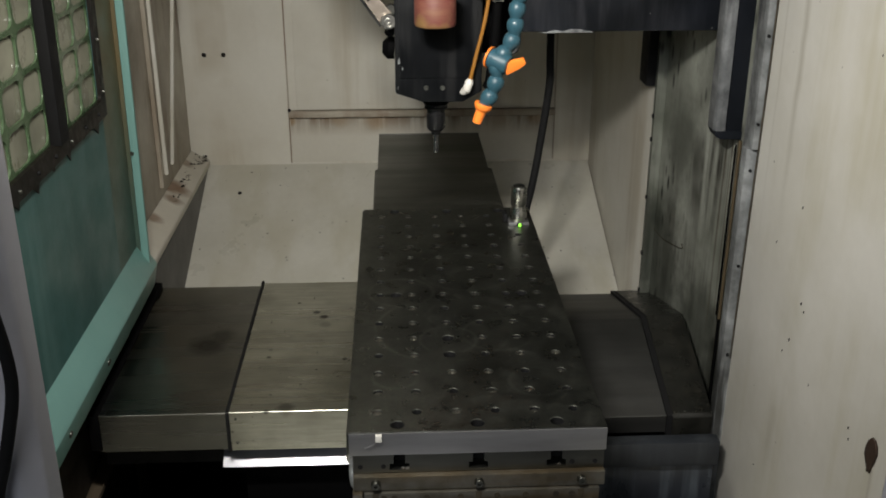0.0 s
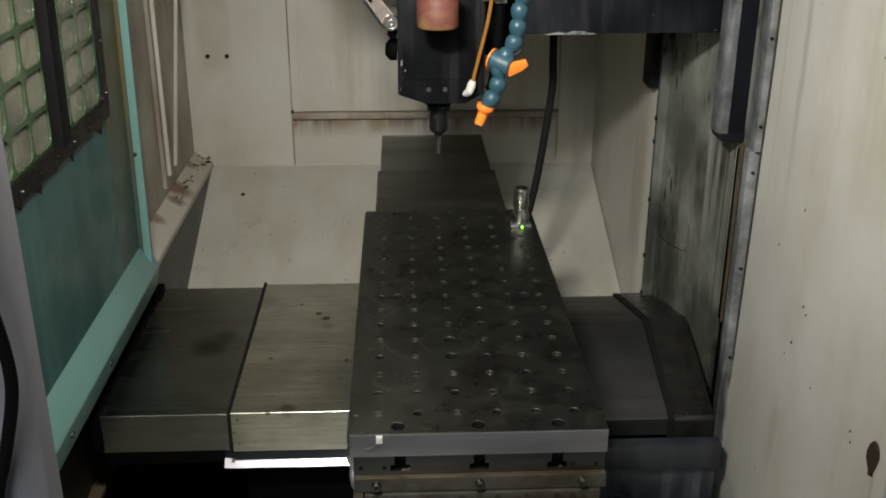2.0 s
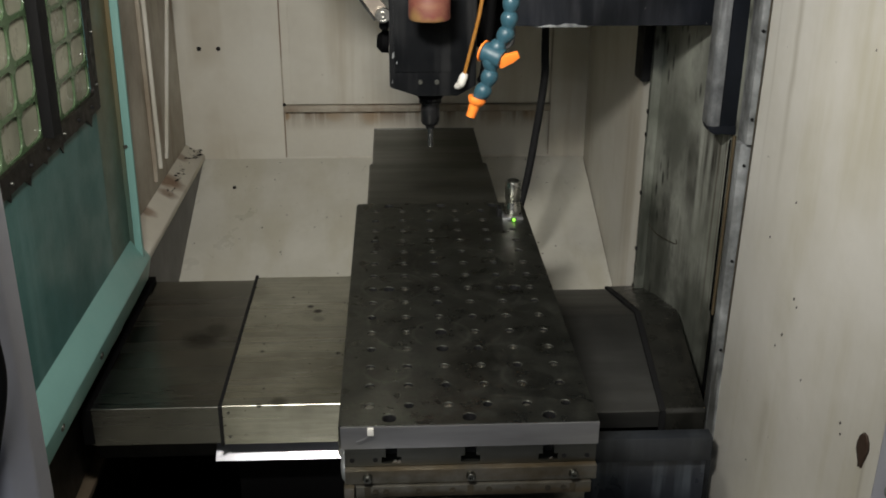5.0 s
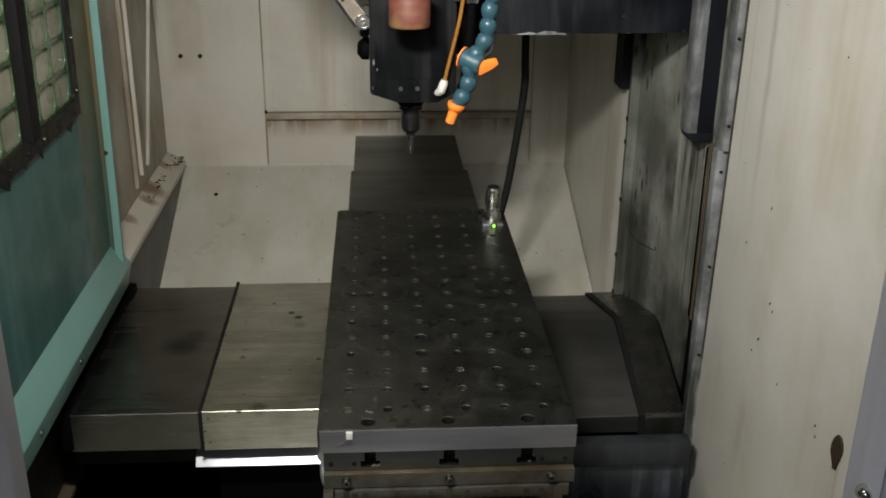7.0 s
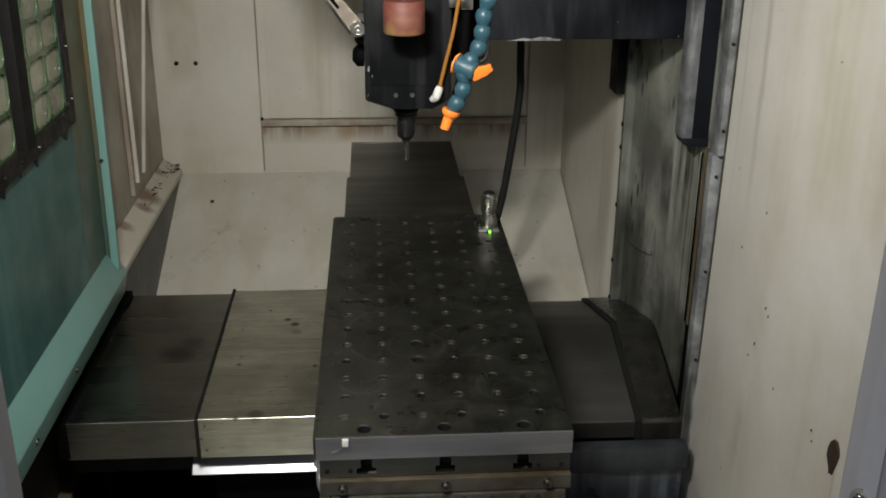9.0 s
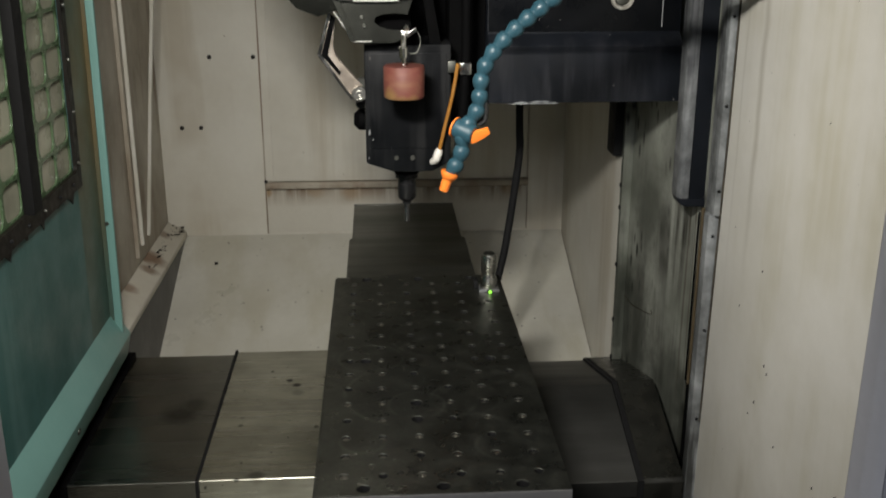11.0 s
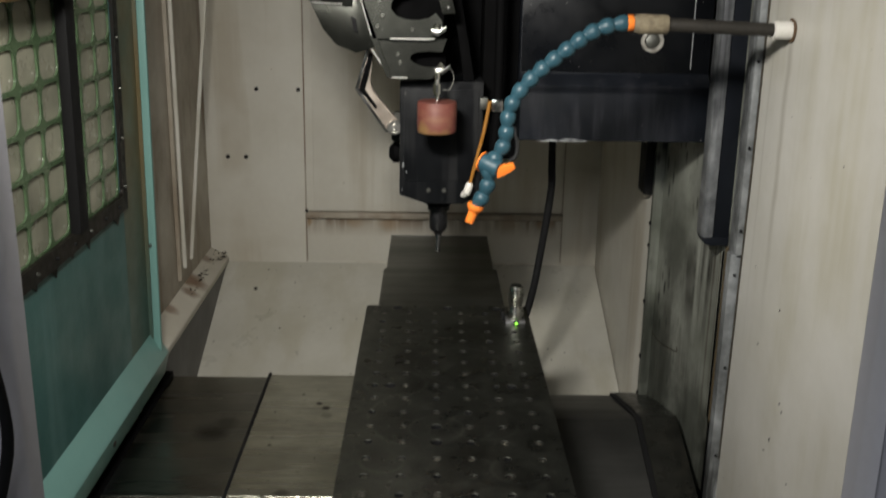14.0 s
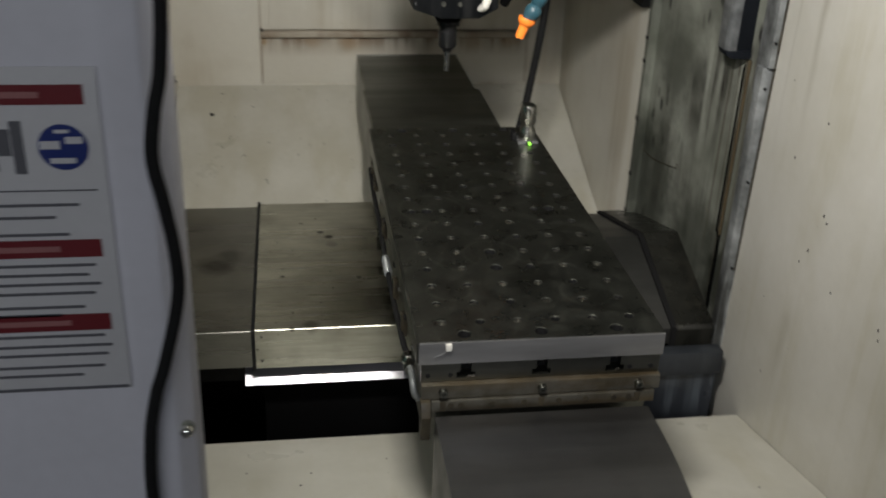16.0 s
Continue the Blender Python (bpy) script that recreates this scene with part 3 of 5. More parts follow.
part("hood_sheet", hood(-0.140 + TX, 0.122 + TX, 0.80, 1.113, 0.896, 0.16), STEEL_DULL, rear_cover)
part("hood_end", box(-0.140 + TX, 0.122 + TX, 1.113, 1.118, 0.80, 0.898, 0.001), STEEL_DULL, rear_cover)

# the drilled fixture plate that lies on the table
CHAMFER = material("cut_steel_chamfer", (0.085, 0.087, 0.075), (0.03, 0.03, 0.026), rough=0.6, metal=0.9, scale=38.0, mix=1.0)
plate = thing("fixture_plate", (TX, TY, 0.9185), "dark oiled steel fixture plate with a grid of threaded holes", "fixture plate")
holes = [(x + TX, y + TY, 0.0070, 0.016) for x in HX for y in HY] + [(x + TX, y + TY, 0.0097, 0.014) for x, y in BORES]
OPEN = {(1, 0), (3, 0), (2, 1), (2, 3), (2, 4), (0, 3), (4, 2), (5, 0), (0, 5), (4, 7), (2, 6)}
holes = [h if h[:2] not in ((HX[2] + TX, HY[4] + TY), (HX[2] + TX, HY[3] + TY)) else (h[0], h[1], 0.0095, 0.018) for h in holes]
drilled = part("plate_body", drilled_plate(-0.16 + TX, 0.16 + TX, -0.395 + TY, 0.393 + TY, 0.9185, TOP, holes), PLATE, plate)
# hole walls and floors take black for the shade inside them
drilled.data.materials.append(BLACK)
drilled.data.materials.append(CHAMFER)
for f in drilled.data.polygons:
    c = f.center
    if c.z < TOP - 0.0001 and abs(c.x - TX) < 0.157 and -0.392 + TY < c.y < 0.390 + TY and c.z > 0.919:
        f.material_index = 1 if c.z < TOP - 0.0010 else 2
part("front_edge", box(-0.16 + TX, 0.16 + TX, -0.3985 + TY, -0.3955 + TY, 0.9185, 0.9495, 0.0006), GROUND_EDGE, plate, "clean ground steel front edge")
part("side_edge", box(-0.1628 + TX, -0.1603 + TX, -0.394 + TY, 0.392 + TY, 0.9185, 0.9485, 0.0005), STEEL_DULL, plate)
pick = random.Random(4)
plug_mesh = None
for i, x in enumerate(HX):
    for j, y in enumerate(HY):
        if (i, j) not in OPEN and pick.random() < 0.8:
            if plug_mesh is None:
                ob = part("set_screw", turned([(0.0057, -0.004), (0.0057, -0.0008), (0.0048, 0.0), (0.0026, -0.0004), (0.0024, -0.0030), (0, -0.0030)], (0, 0, 0), n=12), STEEL, plate)
                plug_mesh = ob.data
            else:
                ob = new("set_screw", plug_mesh)
                ob.parent = plate
                ob.matrix_parent_inverse = plate.matrix_world.inverted()
            ob.location = (x + TX, y + TY, TOP - pick.choice((0.0012, 0.0020, 0.0032)))
            ob.rotation_euler = (pick.uniform(-0.10, 0.10), pick.uniform(-0.10, 0.10), pick.uniform(0, 6))
tie = thing("cable_tie", (-0.122 + TX, -0.399 + TY, 0.93), "small white cable tie on the edge of the plate", "cable tie")
part("tie_head", box(-0.127 + TX, -0.119 + TX, -0.4035 + TY, -0.399 + TY, 0.940, 0.950, 0.001), WHITE, tie)
part("tie_tail", tube(glide([(-0.125 + TX, -0.4015 + TY, 0.942), (-0.130 + TX, -0.4010 + TY, 0.935), (-0.140 + TX, -0.4000 + TY, 0.930)]), 0.0010, 6), GROUND_EDGE, tie)


lube = thing("lubrication_line", (-0.165 + TX, 0.0, 0.84), "black rubber oil line with bright coil and fitting along the table", "hose")
part("hose_run", tube(glide([(x + TX, y + TY, z) for x, y, z in ((-0.160, 0.385, 0.870), (-0.161, 0.30, 0.858), (-0.160, 0.16, 0.852), (-0.161, 0.05, 0.846), (-0.160, -0.06, 0.836), (-0.160, -0.16, 0.842), (-0.161, -0.25, 0.855), (-0.159, -0.285, 0.860))]), 0.0042, 10), BLACK, lube)
part("coil", tube([(-0.161 + TX + 0.0062 * math.cos(k * 0.8), TY + 0.045 - 0.0008 * k, 0.845 + 0.0062 * math.sin(k * 0.8)) for k in range(76)], 0.0012, 5), WORN, lube, "bright wire coil")
fitting = part("fitting", turned([(0.0060, 0), (0.0095, 0.002), (0.0095, 0.016), (0.0070, 0.018), (0.0070, 0.030), (0.0085, 0.031), (0.0085, 0.040), (0, 0.040)], (-0.1605 + TX, -0.285 + TY, 0.862), (0, -1, 0.05), 6), CHROME, lube, "bright hexagonal fitting")
part("elbow", tube(glide([(-0.160 + TX, -0.325 + TY, 0.862), (-0.160 + TX, -0.345 + TY, 0.858), (-0.158 + TX, -0.352 + TY, 0.845), (-0.152 + TX, -0.352 + TY, 0.835)]), 0.0045, 10), WORN, fitting)
for y, z in ((0.36, 0.905), (0.30, 0.893), (0.12, 0.880), (-0.08, 0.872), (-0.20, 0.878)):
    part("hose_clip", box(-0.1605 + TX, -0.1515 + TX, y - 0.006 + TY, y + 0.006 + TY, z - 0.034, z + 0.002, 0.001), GRIME_STEEL, lube)


# ---- spindle head, tool changer, coolant ----
head = thing("spindle_head", (-0.01, 0.38, 1.16), "dark enamel spindle head with a tool in its nose", "spindle head")
part("housing", prism([(-0.083, 1.415), (-0.083, 1.206), (-0.080, 1.203), (-0.034, 1.188), (0.036, 1.188), (0.069, 1.206), (0.069, 1.415)], 1, 0.300, 0.56, 0.004), HEAD, head)
# neck near-black: the shade above the housing is in its colour
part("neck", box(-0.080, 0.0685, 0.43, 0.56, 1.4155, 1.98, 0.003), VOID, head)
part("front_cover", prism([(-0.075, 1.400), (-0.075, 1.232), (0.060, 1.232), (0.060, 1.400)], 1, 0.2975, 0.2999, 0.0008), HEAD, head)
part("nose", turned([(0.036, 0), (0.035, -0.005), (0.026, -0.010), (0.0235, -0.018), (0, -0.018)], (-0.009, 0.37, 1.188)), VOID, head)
OXIDE = material("black_oxide_steel", (0.008, 0.008, 0.009), rough=0.34, metal=0.0, scale=20.0)
part("tool_holder", turned([(0.0165, 0), (0.0165, -0.010), (0.0175, -0.011), (0.0175, -0.036), (0.0150, -0.041), (0.0085, -0.046), (0.0080, -0.050), (0, -0.050)], (-0.009, 0.37, 1.1605)), OXIDE, head)
part("holder_flange", turned([(0.0185, 0), (0.0212, -0.0012), (0.0212, -0.0040), (0.0180, -0.0048), (0.0180, -0.0066), (0.0212, -0.0074), (0.0212, -0.0094), (0.0180, -0.0105), (0, -0.0105)], (-0.009, 0.37, 1.1700)), OXIDE, head)
part("end_mill", turned([(0.0058, 0), (0.0058, -0.006), (0.0050, -0.007), (0.0050, -0.034), (0.0044, -0.0365), (0, -0.0365)], (-0.009, 0.37, 1.1110), n=16), material("bright_carbide", (0.20, 0.20, 0.205), rough=0.22, metal=0.95, scale=30.0), head)
for x in (-0.029, 0.0):
    screw((x, 0.300, 1.214), (0, -1, 0), 0.0045, head)
for x0, z0, w, h in ((-0.078, 1.256, 0.004, 0.012), (-0.071, 1.246, 0.002, 0.006), (-0.079, 1.212, 0.002, 0.006)):
    part("bare_chip", prism([(x0, z0), (x0 + w, z0 + 0.2 * h), (x0 + 0.8 * w, z0 + h), (x0 + 0.1 * w, z0 + 0.7 * h)], 1, 0.2968, 0.2974 if z0 > 1.232 else 0.2999), WORN, head)
part("side_block", turned([(0.020, 0), (0.0205, 0.012), (0.016, 0.017), (0.010, 0.022), (0, 0.022)], (-0.0832, 0.385, 1.268), (-1, 0, 0.05), 10), VOID, head)
part("side_boss", turned([(0.011, 0), (0.011, 0.012), (0.006, 0.017), (0, 0.017)], (-0.0832, 0.372, 1.300), (-1, 0, 0.2), 10), DARK, head)
SLIDE = material("dark_enamel_with_pale_specks", (0.0095, 0.0115, 0.0160), (0.0045, 0.0055, 0.007), gloss=0.2, rough=0.48, scale=8.0, mix=0.9, grain=0.2,
                 streak=(0.06, 0.06, 0.07), streak_amount=0.25, spots=(0.35, 0.34, 0.32), spot_scale=45.0, spot_size=0.045)
DUSTY = material("dusty_dark_enamel", (0.075, 0.08, 0.085), (0.02, 0.022, 0.026), rough=0.6, scale=16.0, mix=1.0, grain=0.3)
slide = thing("head_slide", (0.31, 0.45, 1.30), "dark blue-grey casting that carries the spindle head", "head slide")
part("casting", prism([(0.30, 1.41), (0.308, 1.398), (0.300, 1.310), (0.60, 1.300), (0.60, 1.98), (0.33, 1.98), (0.33, 1.43)], 0, 0.135, 0.482, 0.004), SLIDE, slide)
# thin darker plates paint shade into the slide's upper recess; pale specks as on SLIDE
RECESS_SHADE = material("recess_shade_enamel", (0.0045, 0.0052, 0.0068), (0.0025, 0.003, 0.0035), gloss=0.2, rough=0.34, scale=7.0, mix=0.9, grain=0.1,
                spots=(0.35, 0.34, 0.32), spot_scale=45.0, spot_size=0.045)
part("oily_face", box(0.1365, 0.4805, 0.3280, 0.3297, 1.432, 1.607, 0.0005), RECESS_SHADE, slide)
part("oily_face", box(0.1365, 0.4805, 0.3280, 0.3297, 1.631, 1.979, 0.0005), RECESS_SHADE, slide)
part("rib", box(0.150, 0.482, 0.295, 0.331, 1.608, 1.630, 0.003), DUSTY, slide)
part("ledge_line", box(0.140, 0.478, 0.3065, 0.3088, 1.4005, 1.4035, 0.0006), DUSTY, slide)
part("thin_rod", tube([(0.446, 0.326, 1.60), (0.446, 0.326, 1.44)], 0.0012, 6), WORN, slide)
part("eye_ring", turned([(0.021, 0), (0.021, 0.003), (0.020, 0.007), (0.015, 0.008), (0.0135, 0.004), (0.0135, 0)], (0.373, 0.3295, 1.490), (0, -1, 0)), material("crusted_pale_ring", (0.40, 0.39, 0.35), (0.20, 0.18, 0.15), rough=0.7, scale=80.0, mix=1.0, bump=0.6), slide, "crusted pale ring")
part("ring_plug", turned([(0.013, 0), (0.012, 0.004), (0.006, 0.006), (0, 0.006)], (0.373, 0.3295, 1.490), (0, -1, 0)), STEEL_DULL, slide)
# web near-black for the deep shade beside the head
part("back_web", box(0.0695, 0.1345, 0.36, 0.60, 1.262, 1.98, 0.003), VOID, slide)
part("hose_guide", tube(glide([(0.128, 0.356, 1.325), (0.137, 0.352, 1.300), (0.136, 0.352, 1.272), (0.126, 0.356, 1.262)]), 0.0045, 8), APRON, slide)
part("chipped_edge", prism([(0.166, 1.3085), (0.262, 1.3085), (0.258, 1.3115), (0.246, 1.3120), (0.240, 1.3145), (0.222, 1.3150), (0.208, 1.3115), (0.195, 1.3135), (0.180, 1.3105)], 1, 0.2985, 0.3005, 0.0003), WORN, slide, "bare chipped edge")


# ---- door on the left, with its window ----
def sheet_with_openings(y0, y1, z0, z1, x0, x1, openings, bm=None):
    """An upright sheet between x0 and x1 with openings, each a loop of (y, z)."""
    flat, edges = [], []
    for loop in [[(y0, z0), (y1, z0), (y1, z1), (y0, z1)], *openings]:
        k = len(flat)
        flat += [Vector(p) for p in loop]
        edges += [(k + i, k + (i + 1) % len(loop)) for i in range(len(loop))]
    pts, _, faces, *_ = delaunay_2d_cdt(flat, edges, [], 1, 1e-6)
    boxes = [(min(p[0] for p in o), max(p[0] for p in o), min(p[1] for p in o), max(p[1] for p in o), o) for o in openings]

    def inside(c):
        for a, b, d, e, o in boxes:
            if a < c.x < b and d < c.y < e:
                odd = False
                for (ya, za), (yb, zb) in zip(o, o[1:] + o[:1]):
                    if (za > c.y) != (zb > c.y) and c.x < (yb - ya) * (c.y - za) / (zb - za) + ya:
                        odd = not odd
                if odd:
                    return True
        return False
    bm = bm or bmesh.new()
    a = [bm.verts.new((x0, p.x, p.y)) for p in pts]
    b = [bm.verts.new((x1, p.x, p.y)) for p in pts]
    for f in faces:
        if not inside(sum((pts[i] for i in f), Vector((0, 0))) / len(f)):
            bm.faces.new([a[i] for i in f])
            bm.faces.new([b[i] for i in reversed(f)])
    for i, j in edges:
        bm.faces.new((a[i], a[j], b[j], b[i]))
    return bm


def rounded(y0, y1, z0, z1, r, n=4):
    out = []
    for cy, cz, s in ((y1 - r, z1 - r, 0), (y0 + r, z1 - r, 1), (y0 + r, z0 + r, 2), (y1 - r, z0 + r, 3)):
        out += [(cy + r * math.cos((s + k / n) * math.pi / 2), cz + r * math.sin((s + k / n) * math.pi / 2)) for k in range(n + 1)]
    return out


GREEN = material("green_guard_plastic", (0.085, 0.140, 0.072), (0.115, 0.165, 0.095), rough=0.22, scale=12.0)
# opaque beige holds the reflection of the cream walls in its colour
PANE = material("beige_reflection_plastic", (0.46, 0.45, 0.35), (0.17, 0.17, 0.13), rough=0.3, scale=5.0, mix=1.0, grain=0.1, bump=0.05)
GRIME = material("black_oily_sealant", (0.0065, 0.0060, 0.0052), (0.018, 0.013, 0.009), gloss=0.3, rough=0.5, scale=25.0, mix=0.8)
TEAL_STAINED = material("teal_paint_with_brown_stain", (0.070, 0.130, 0.110), (0.055, 0.085, 0.062), rough=0.42, scale=4.0, mix=0.8, grain=0.1,
                        streak=(0.13, 0.10, 0.045), streak_amount=0.95, streak_scale=9.0, streak_edge=(0.28, 0.50), fade=(0.95, 1.25))

door = thing("sliding_door", (-0.6, -0.1, 0.79), "teal-painted steel machine door with a guarded window", "door")
WIN = (-0.46, 0.292, 1.195, 1.88)
part("door_panel", sheet_with_openings(-0.62, 0.30, 0.80, 1.98, -0.612, -0.600, [[(WIN[0], WIN[2]), (WIN[1], WIN[2]), (WIN[1], WIN[3]), (WIN[0], WIN[3])]]), TEAL, door)
part("door_stile", box(-0.612, -0.600, 0.3005, 0.425, 0.80, 1.98, 0), TEAL_STAINED, door, "teal stile with brown oil stain")
part("edge_return", box(-0.612, -0.5928, 0.4258, 0.4355, 0.80, 1.98, 0), TEAL_STAINED, door)
part("edge_lip", box(-0.5925, -0.5775, 0.4255, 0.436, 0.80, 1.98, 0.002), TEAL_LIGHT, door, "light teal edge strip")
part("bottom_lip", prism([(-0.5995, 0.872), (-0.573, 0.828), (-0.570, 0.822), (-0.5805, 0.774), (-0.5995, 0.774)], 1, -0.62, 0.455, 0.0015), TEAL_LIGHT, door, "light teal sloping bottom strip")
screw((-0.589, 0.4255, 1.063), (0, -1, 0), 0.004, door)
for y, z in ((0.08, 0.806), (-0.14, 0.806)):
    screw((-0.5745, y, z - 0.004), (1, 0, -0.2), 0.006, door, STEEL_DULL)
window = part("window_seal", sheet_with_openings(WIN[0] - 0.012, WIN[1] + 0.016, WIN[2] - 0.024, WIN[3] + 0.012, -0.5995, -0.593,
                                                   [rounded(WIN[0] + 0.012, WIN[1] - 0.008, WIN[2] + 0.006, WIN[3] - 0.01, 0.012)]), GRIME, door, "black oily window seal")
part("mullion", box(-0.5995, -0.582, 0.018, 0.058, WIN[2] + 0.004, WIN[3], 0.003), BLACK, window)
part("pane", box(-0.611, -0.607, WIN[0], WIN[1], WIN[2], WIN[3], 0), PANE, window, "window pane with reflected cream walls painted in as beige")


def guard(y0, y1, z0, z1, py, pz, bar):
    ny, nz = max(1, int((y1 - y0) / py)), int((z1 - z0) / pz)
    py, pz = (y1 - y0) / ny, (z1 - z0) / nz
    return sheet_with_openings(y0, y1, z0, z1, -0.6055, -0.602,
                               [rounded(y0 + i * py + bar / 2, y0 + (i + 1) * py - bar / 2, z0 + j * pz + bar / 2, z0 + (j + 1) * pz - bar / 2, 0.016, 4)
                                for i in range(ny) for j in range(nz)])


part("guard_grid", guard(0.045, WIN[1] - 0.004, WIN[2] + 0.004, WIN[3] - 0.004, 0.076, 0.056, 0.0062), GREEN, window, "green plastic guard grid")
part("guard_grid", guard(WIN[0] + 0.004, 0.030, WIN[2] + 0.004, WIN[3] - 0.004, 0.080, 0.058, 0.0072), GREEN, window, "green plastic guard grid")
rnd = random.Random(11)
for i in range(9):
    y = -0.38 + 0.079 * i
    screw((-0.593, y, WIN[2] - 0.010), (1, 0, 0), 0.0030, window, STEEL_DULL if i % 3 == 0 else BLACK, 0.004)
    w, d = rnd.uniform(0.016, 0.034), rnd.uniform(0.008, 0.024)
    part("sealant_drip", prism([(y - w, WIN[2] - 0.021), (y - w * 0.2, WIN[2] - 0.024 - d * 0.5), (y + w * 0.25, WIN[2] - 0.022 - d), (y + w * 0.4, WIN[2] - 0.024 - d * 0.3), (y + w, WIN[2] - 0.021)], 0, -0.5994, -0.5975), GRIME, window)
for i in range(6):
    z = WIN[2] + 0.02 + 0.09 * i
    screw((-0.593, WIN[1] + 0.001, z), (1, 0, 0), 0.003, window, None, 0.004)
    w, d = rnd.uniform(0.008, 0.018), rnd.uniform(0.012, 0.028)
    part("sealant_drip", prism([(WIN[1] + 0.0155, z + 0.010), (WIN[1] + 0.0155, z - 0.012), (WIN[1] + 0.018 + w, z - d), (WIN[1] + 0.017 + w * 0.5, z + 0.002)], 0, -0.5994, -0.5975), GRIME, window)

knob = thing("door_stop", (-0.59, -0.1, 1.56), "worn ochre-brown bumper block on the door", "bumper")
part("bumper", prism([(-0.26, 1.60), (-0.26, 1.570), (-0.015, 1.570), (0.005, 1.585), (0.003, 1.61), (-0.035, 1.68), (-0.26, 1.70)], 0, -0.5815, -0.555, 0.006),
     material("ochre_rubber", (0.085, 0.048, 0.014), (0.04, 0.022, 0.008), rough=0.6, scale=18.0, mix=0.9), knob)

# the door leans inwards a little towards its top
for piece in [*door.children_recursive, *knob.children_recursive]:
    for v in piece.data.vertices:
        v.co.x += 0.014 * max(0.0, v.co.z - 0.85)

# folded strips on the side wall
strips = thing("wall_flange", (-0.645, 0.93, 0.87), "cream-painted folded sheet flanges on the side wall", "flange")
part("flange", box(-0.6495, -0.632, 0.895, 0.903, 0.866, 2.10, 0.001), CREAM, strips)
part("flange", box(-0.6495, -0.640, 0.872, 0.8945, 0.840, 2.10, 0.001), CREAM_DIRTY, strips)
part("leaning_flange", prism([(-0.649, 0.858), (-0.641, 0.858), (-0.601, 1.262), (-0.545, 1.78), (-0.553, 1.78), (-0.609, 1.262)], 1, 1.000, 1.012, 0.001), CREAM, strips)

# ---- back wall ----
back = thing("access_panel", (0.0, 1.26, 0.92), "cream-painted access panel with a rusty bottom lip", "panel")
part("panel_sheet", box(-0.352, 0.352, 1.2585, 1.2665, 0.927, 2.10, 0.002), CREAM_BACK, back)
part("bottom_lip", prism([(1.2665, 0.925), (1.250, 0.925), (1.246, 0.920), (1.246, 0.908), (1.2665, 0.908)], 0, -0.374, 0.356, 0.001), CREAM_DIRTY, back)
part("seam", box(-0.377, -0.373, 1.2625, 1.2665, 0.775, 1.98, 0.0008), CREAM_DIRTY, back)
part("seam", box(0.354, 0.358, 1.2625, 1.2665, 0.778, 1.98, 0.0008), CREAM_DIRTY, back)
RUST_RUN = material("cream_paint_with_rust_runs", (0.62, 0.60, 0.53), (0.54, 0.50, 0.42), rough=0.45, scale=3.0, mix=0.7, grain=0.08,
                    streak=(0.13, 0.07, 0.022), streak_amount=1.0, streak_scale=30.0, streak_edge=(0.34, 0.54), fade=(0.85, 0.908), blot_colour=(0.30, 0.19, 0.08),
                    blots=[(-0.37, 1.264, 0.895, 0.016, 0.7), (-0.24, 1.264, 0.90, 0.03, 0.35), (-0.14, 1.264, 0.895, 0.035, 0.4), (0.20, 1.264, 0.90, 0.04, 0.35), (0.31, 1.264, 0.90, 0.03, 0.4)])
part("skirt_sheet", box(-0.372, 0.353, 1.264, 1.2665, 0.777, 0.907, 0.001), RUST_RUN, back, "stained lower sheet")
screw((-0.372, 1.2500, 0.929), (0, -1, 0), 0.0045, back, GRIME, 0.004)
# thin dark strip draws the shadow gap below the lip
part("lip_gap", box(-0.370, 0.352, 1.2610, 1.2638, 0.9035, 0.9075, 0), GRIME, back)
for x, z in ((-0.591, 1.078), (-0.540, 1.078), (-0.505, 1.268), (-0.390, 1.268), (-0.587, 1.533), (-0.42, 1.60)):
    tagged(screw((x, 1.2668, z), (0, -1, 0), 0.006, None, GRIME, 0.003, "wall_bolt"), "small blackened bolt head on the cream wall", "bolt", "wall bolts")
for x, y in ((-0.507, 1.152),):
    tagged(screw((x, y, chute_z(y) - 0.0002), (0, -0.36, 0.93), 0.0055, None, GRIME, 0.003, "wall_bolt"), "small blackened bolt head on the sloping chute", "bolt", "wall bolts")

# ---- right wall fittings ----
channel = thing("wall_channel", (0.474, 0.17, 1.15), "dark enamel channel with worn bare edges on the wall", "channel")
part("channel_body", prism([(0.4755, 0.2115), (0.478, 0.2085), (0.519, 0.2085), (0.517, 0.244), (0.4755, 0.244)], 2, 1.152, 1.98, 0.003), DARK, channel)
part("worn_edge", prism([(0.4610, 0.244), (0.4610, 0.212), (0.4640, 0.2060), (0.4700, 0.2045), (0.4800, 0.2045), (0.4800, 0.2080), (0.4752, 0.2112), (0.4752, 0.244)], 2, 1.156, 1.98, 0.0008), MOTTLED, channel, "bare worn edge")
part("rounded_foot", prism([(0.4620, 1.1555), (0.4655, 1.146), (0.473, 1.1415), (0.500, 1.1405), (0.516, 1.1405), (0.516, 1.1555)], 1, 0.2060, 0.2430, 0.001), DARK, channel)
part("edge_strip", box(0.483, 0.522, 0.0995, 0.124, 0.45, 1.156, 0.002), EDGE_GREY, channel, "streaked grey metal edge strip")
part("edge_strip", box(0.4875, 0.522, 0.0895, 0.122, 1.1575, 1.98, 0.002), EDGE_GREY, channel)
part("edge_strip", box(0.494, 0.519, 0.130, 0.150, 1.10, 1.98, 0.002), MOTTLED, channel)
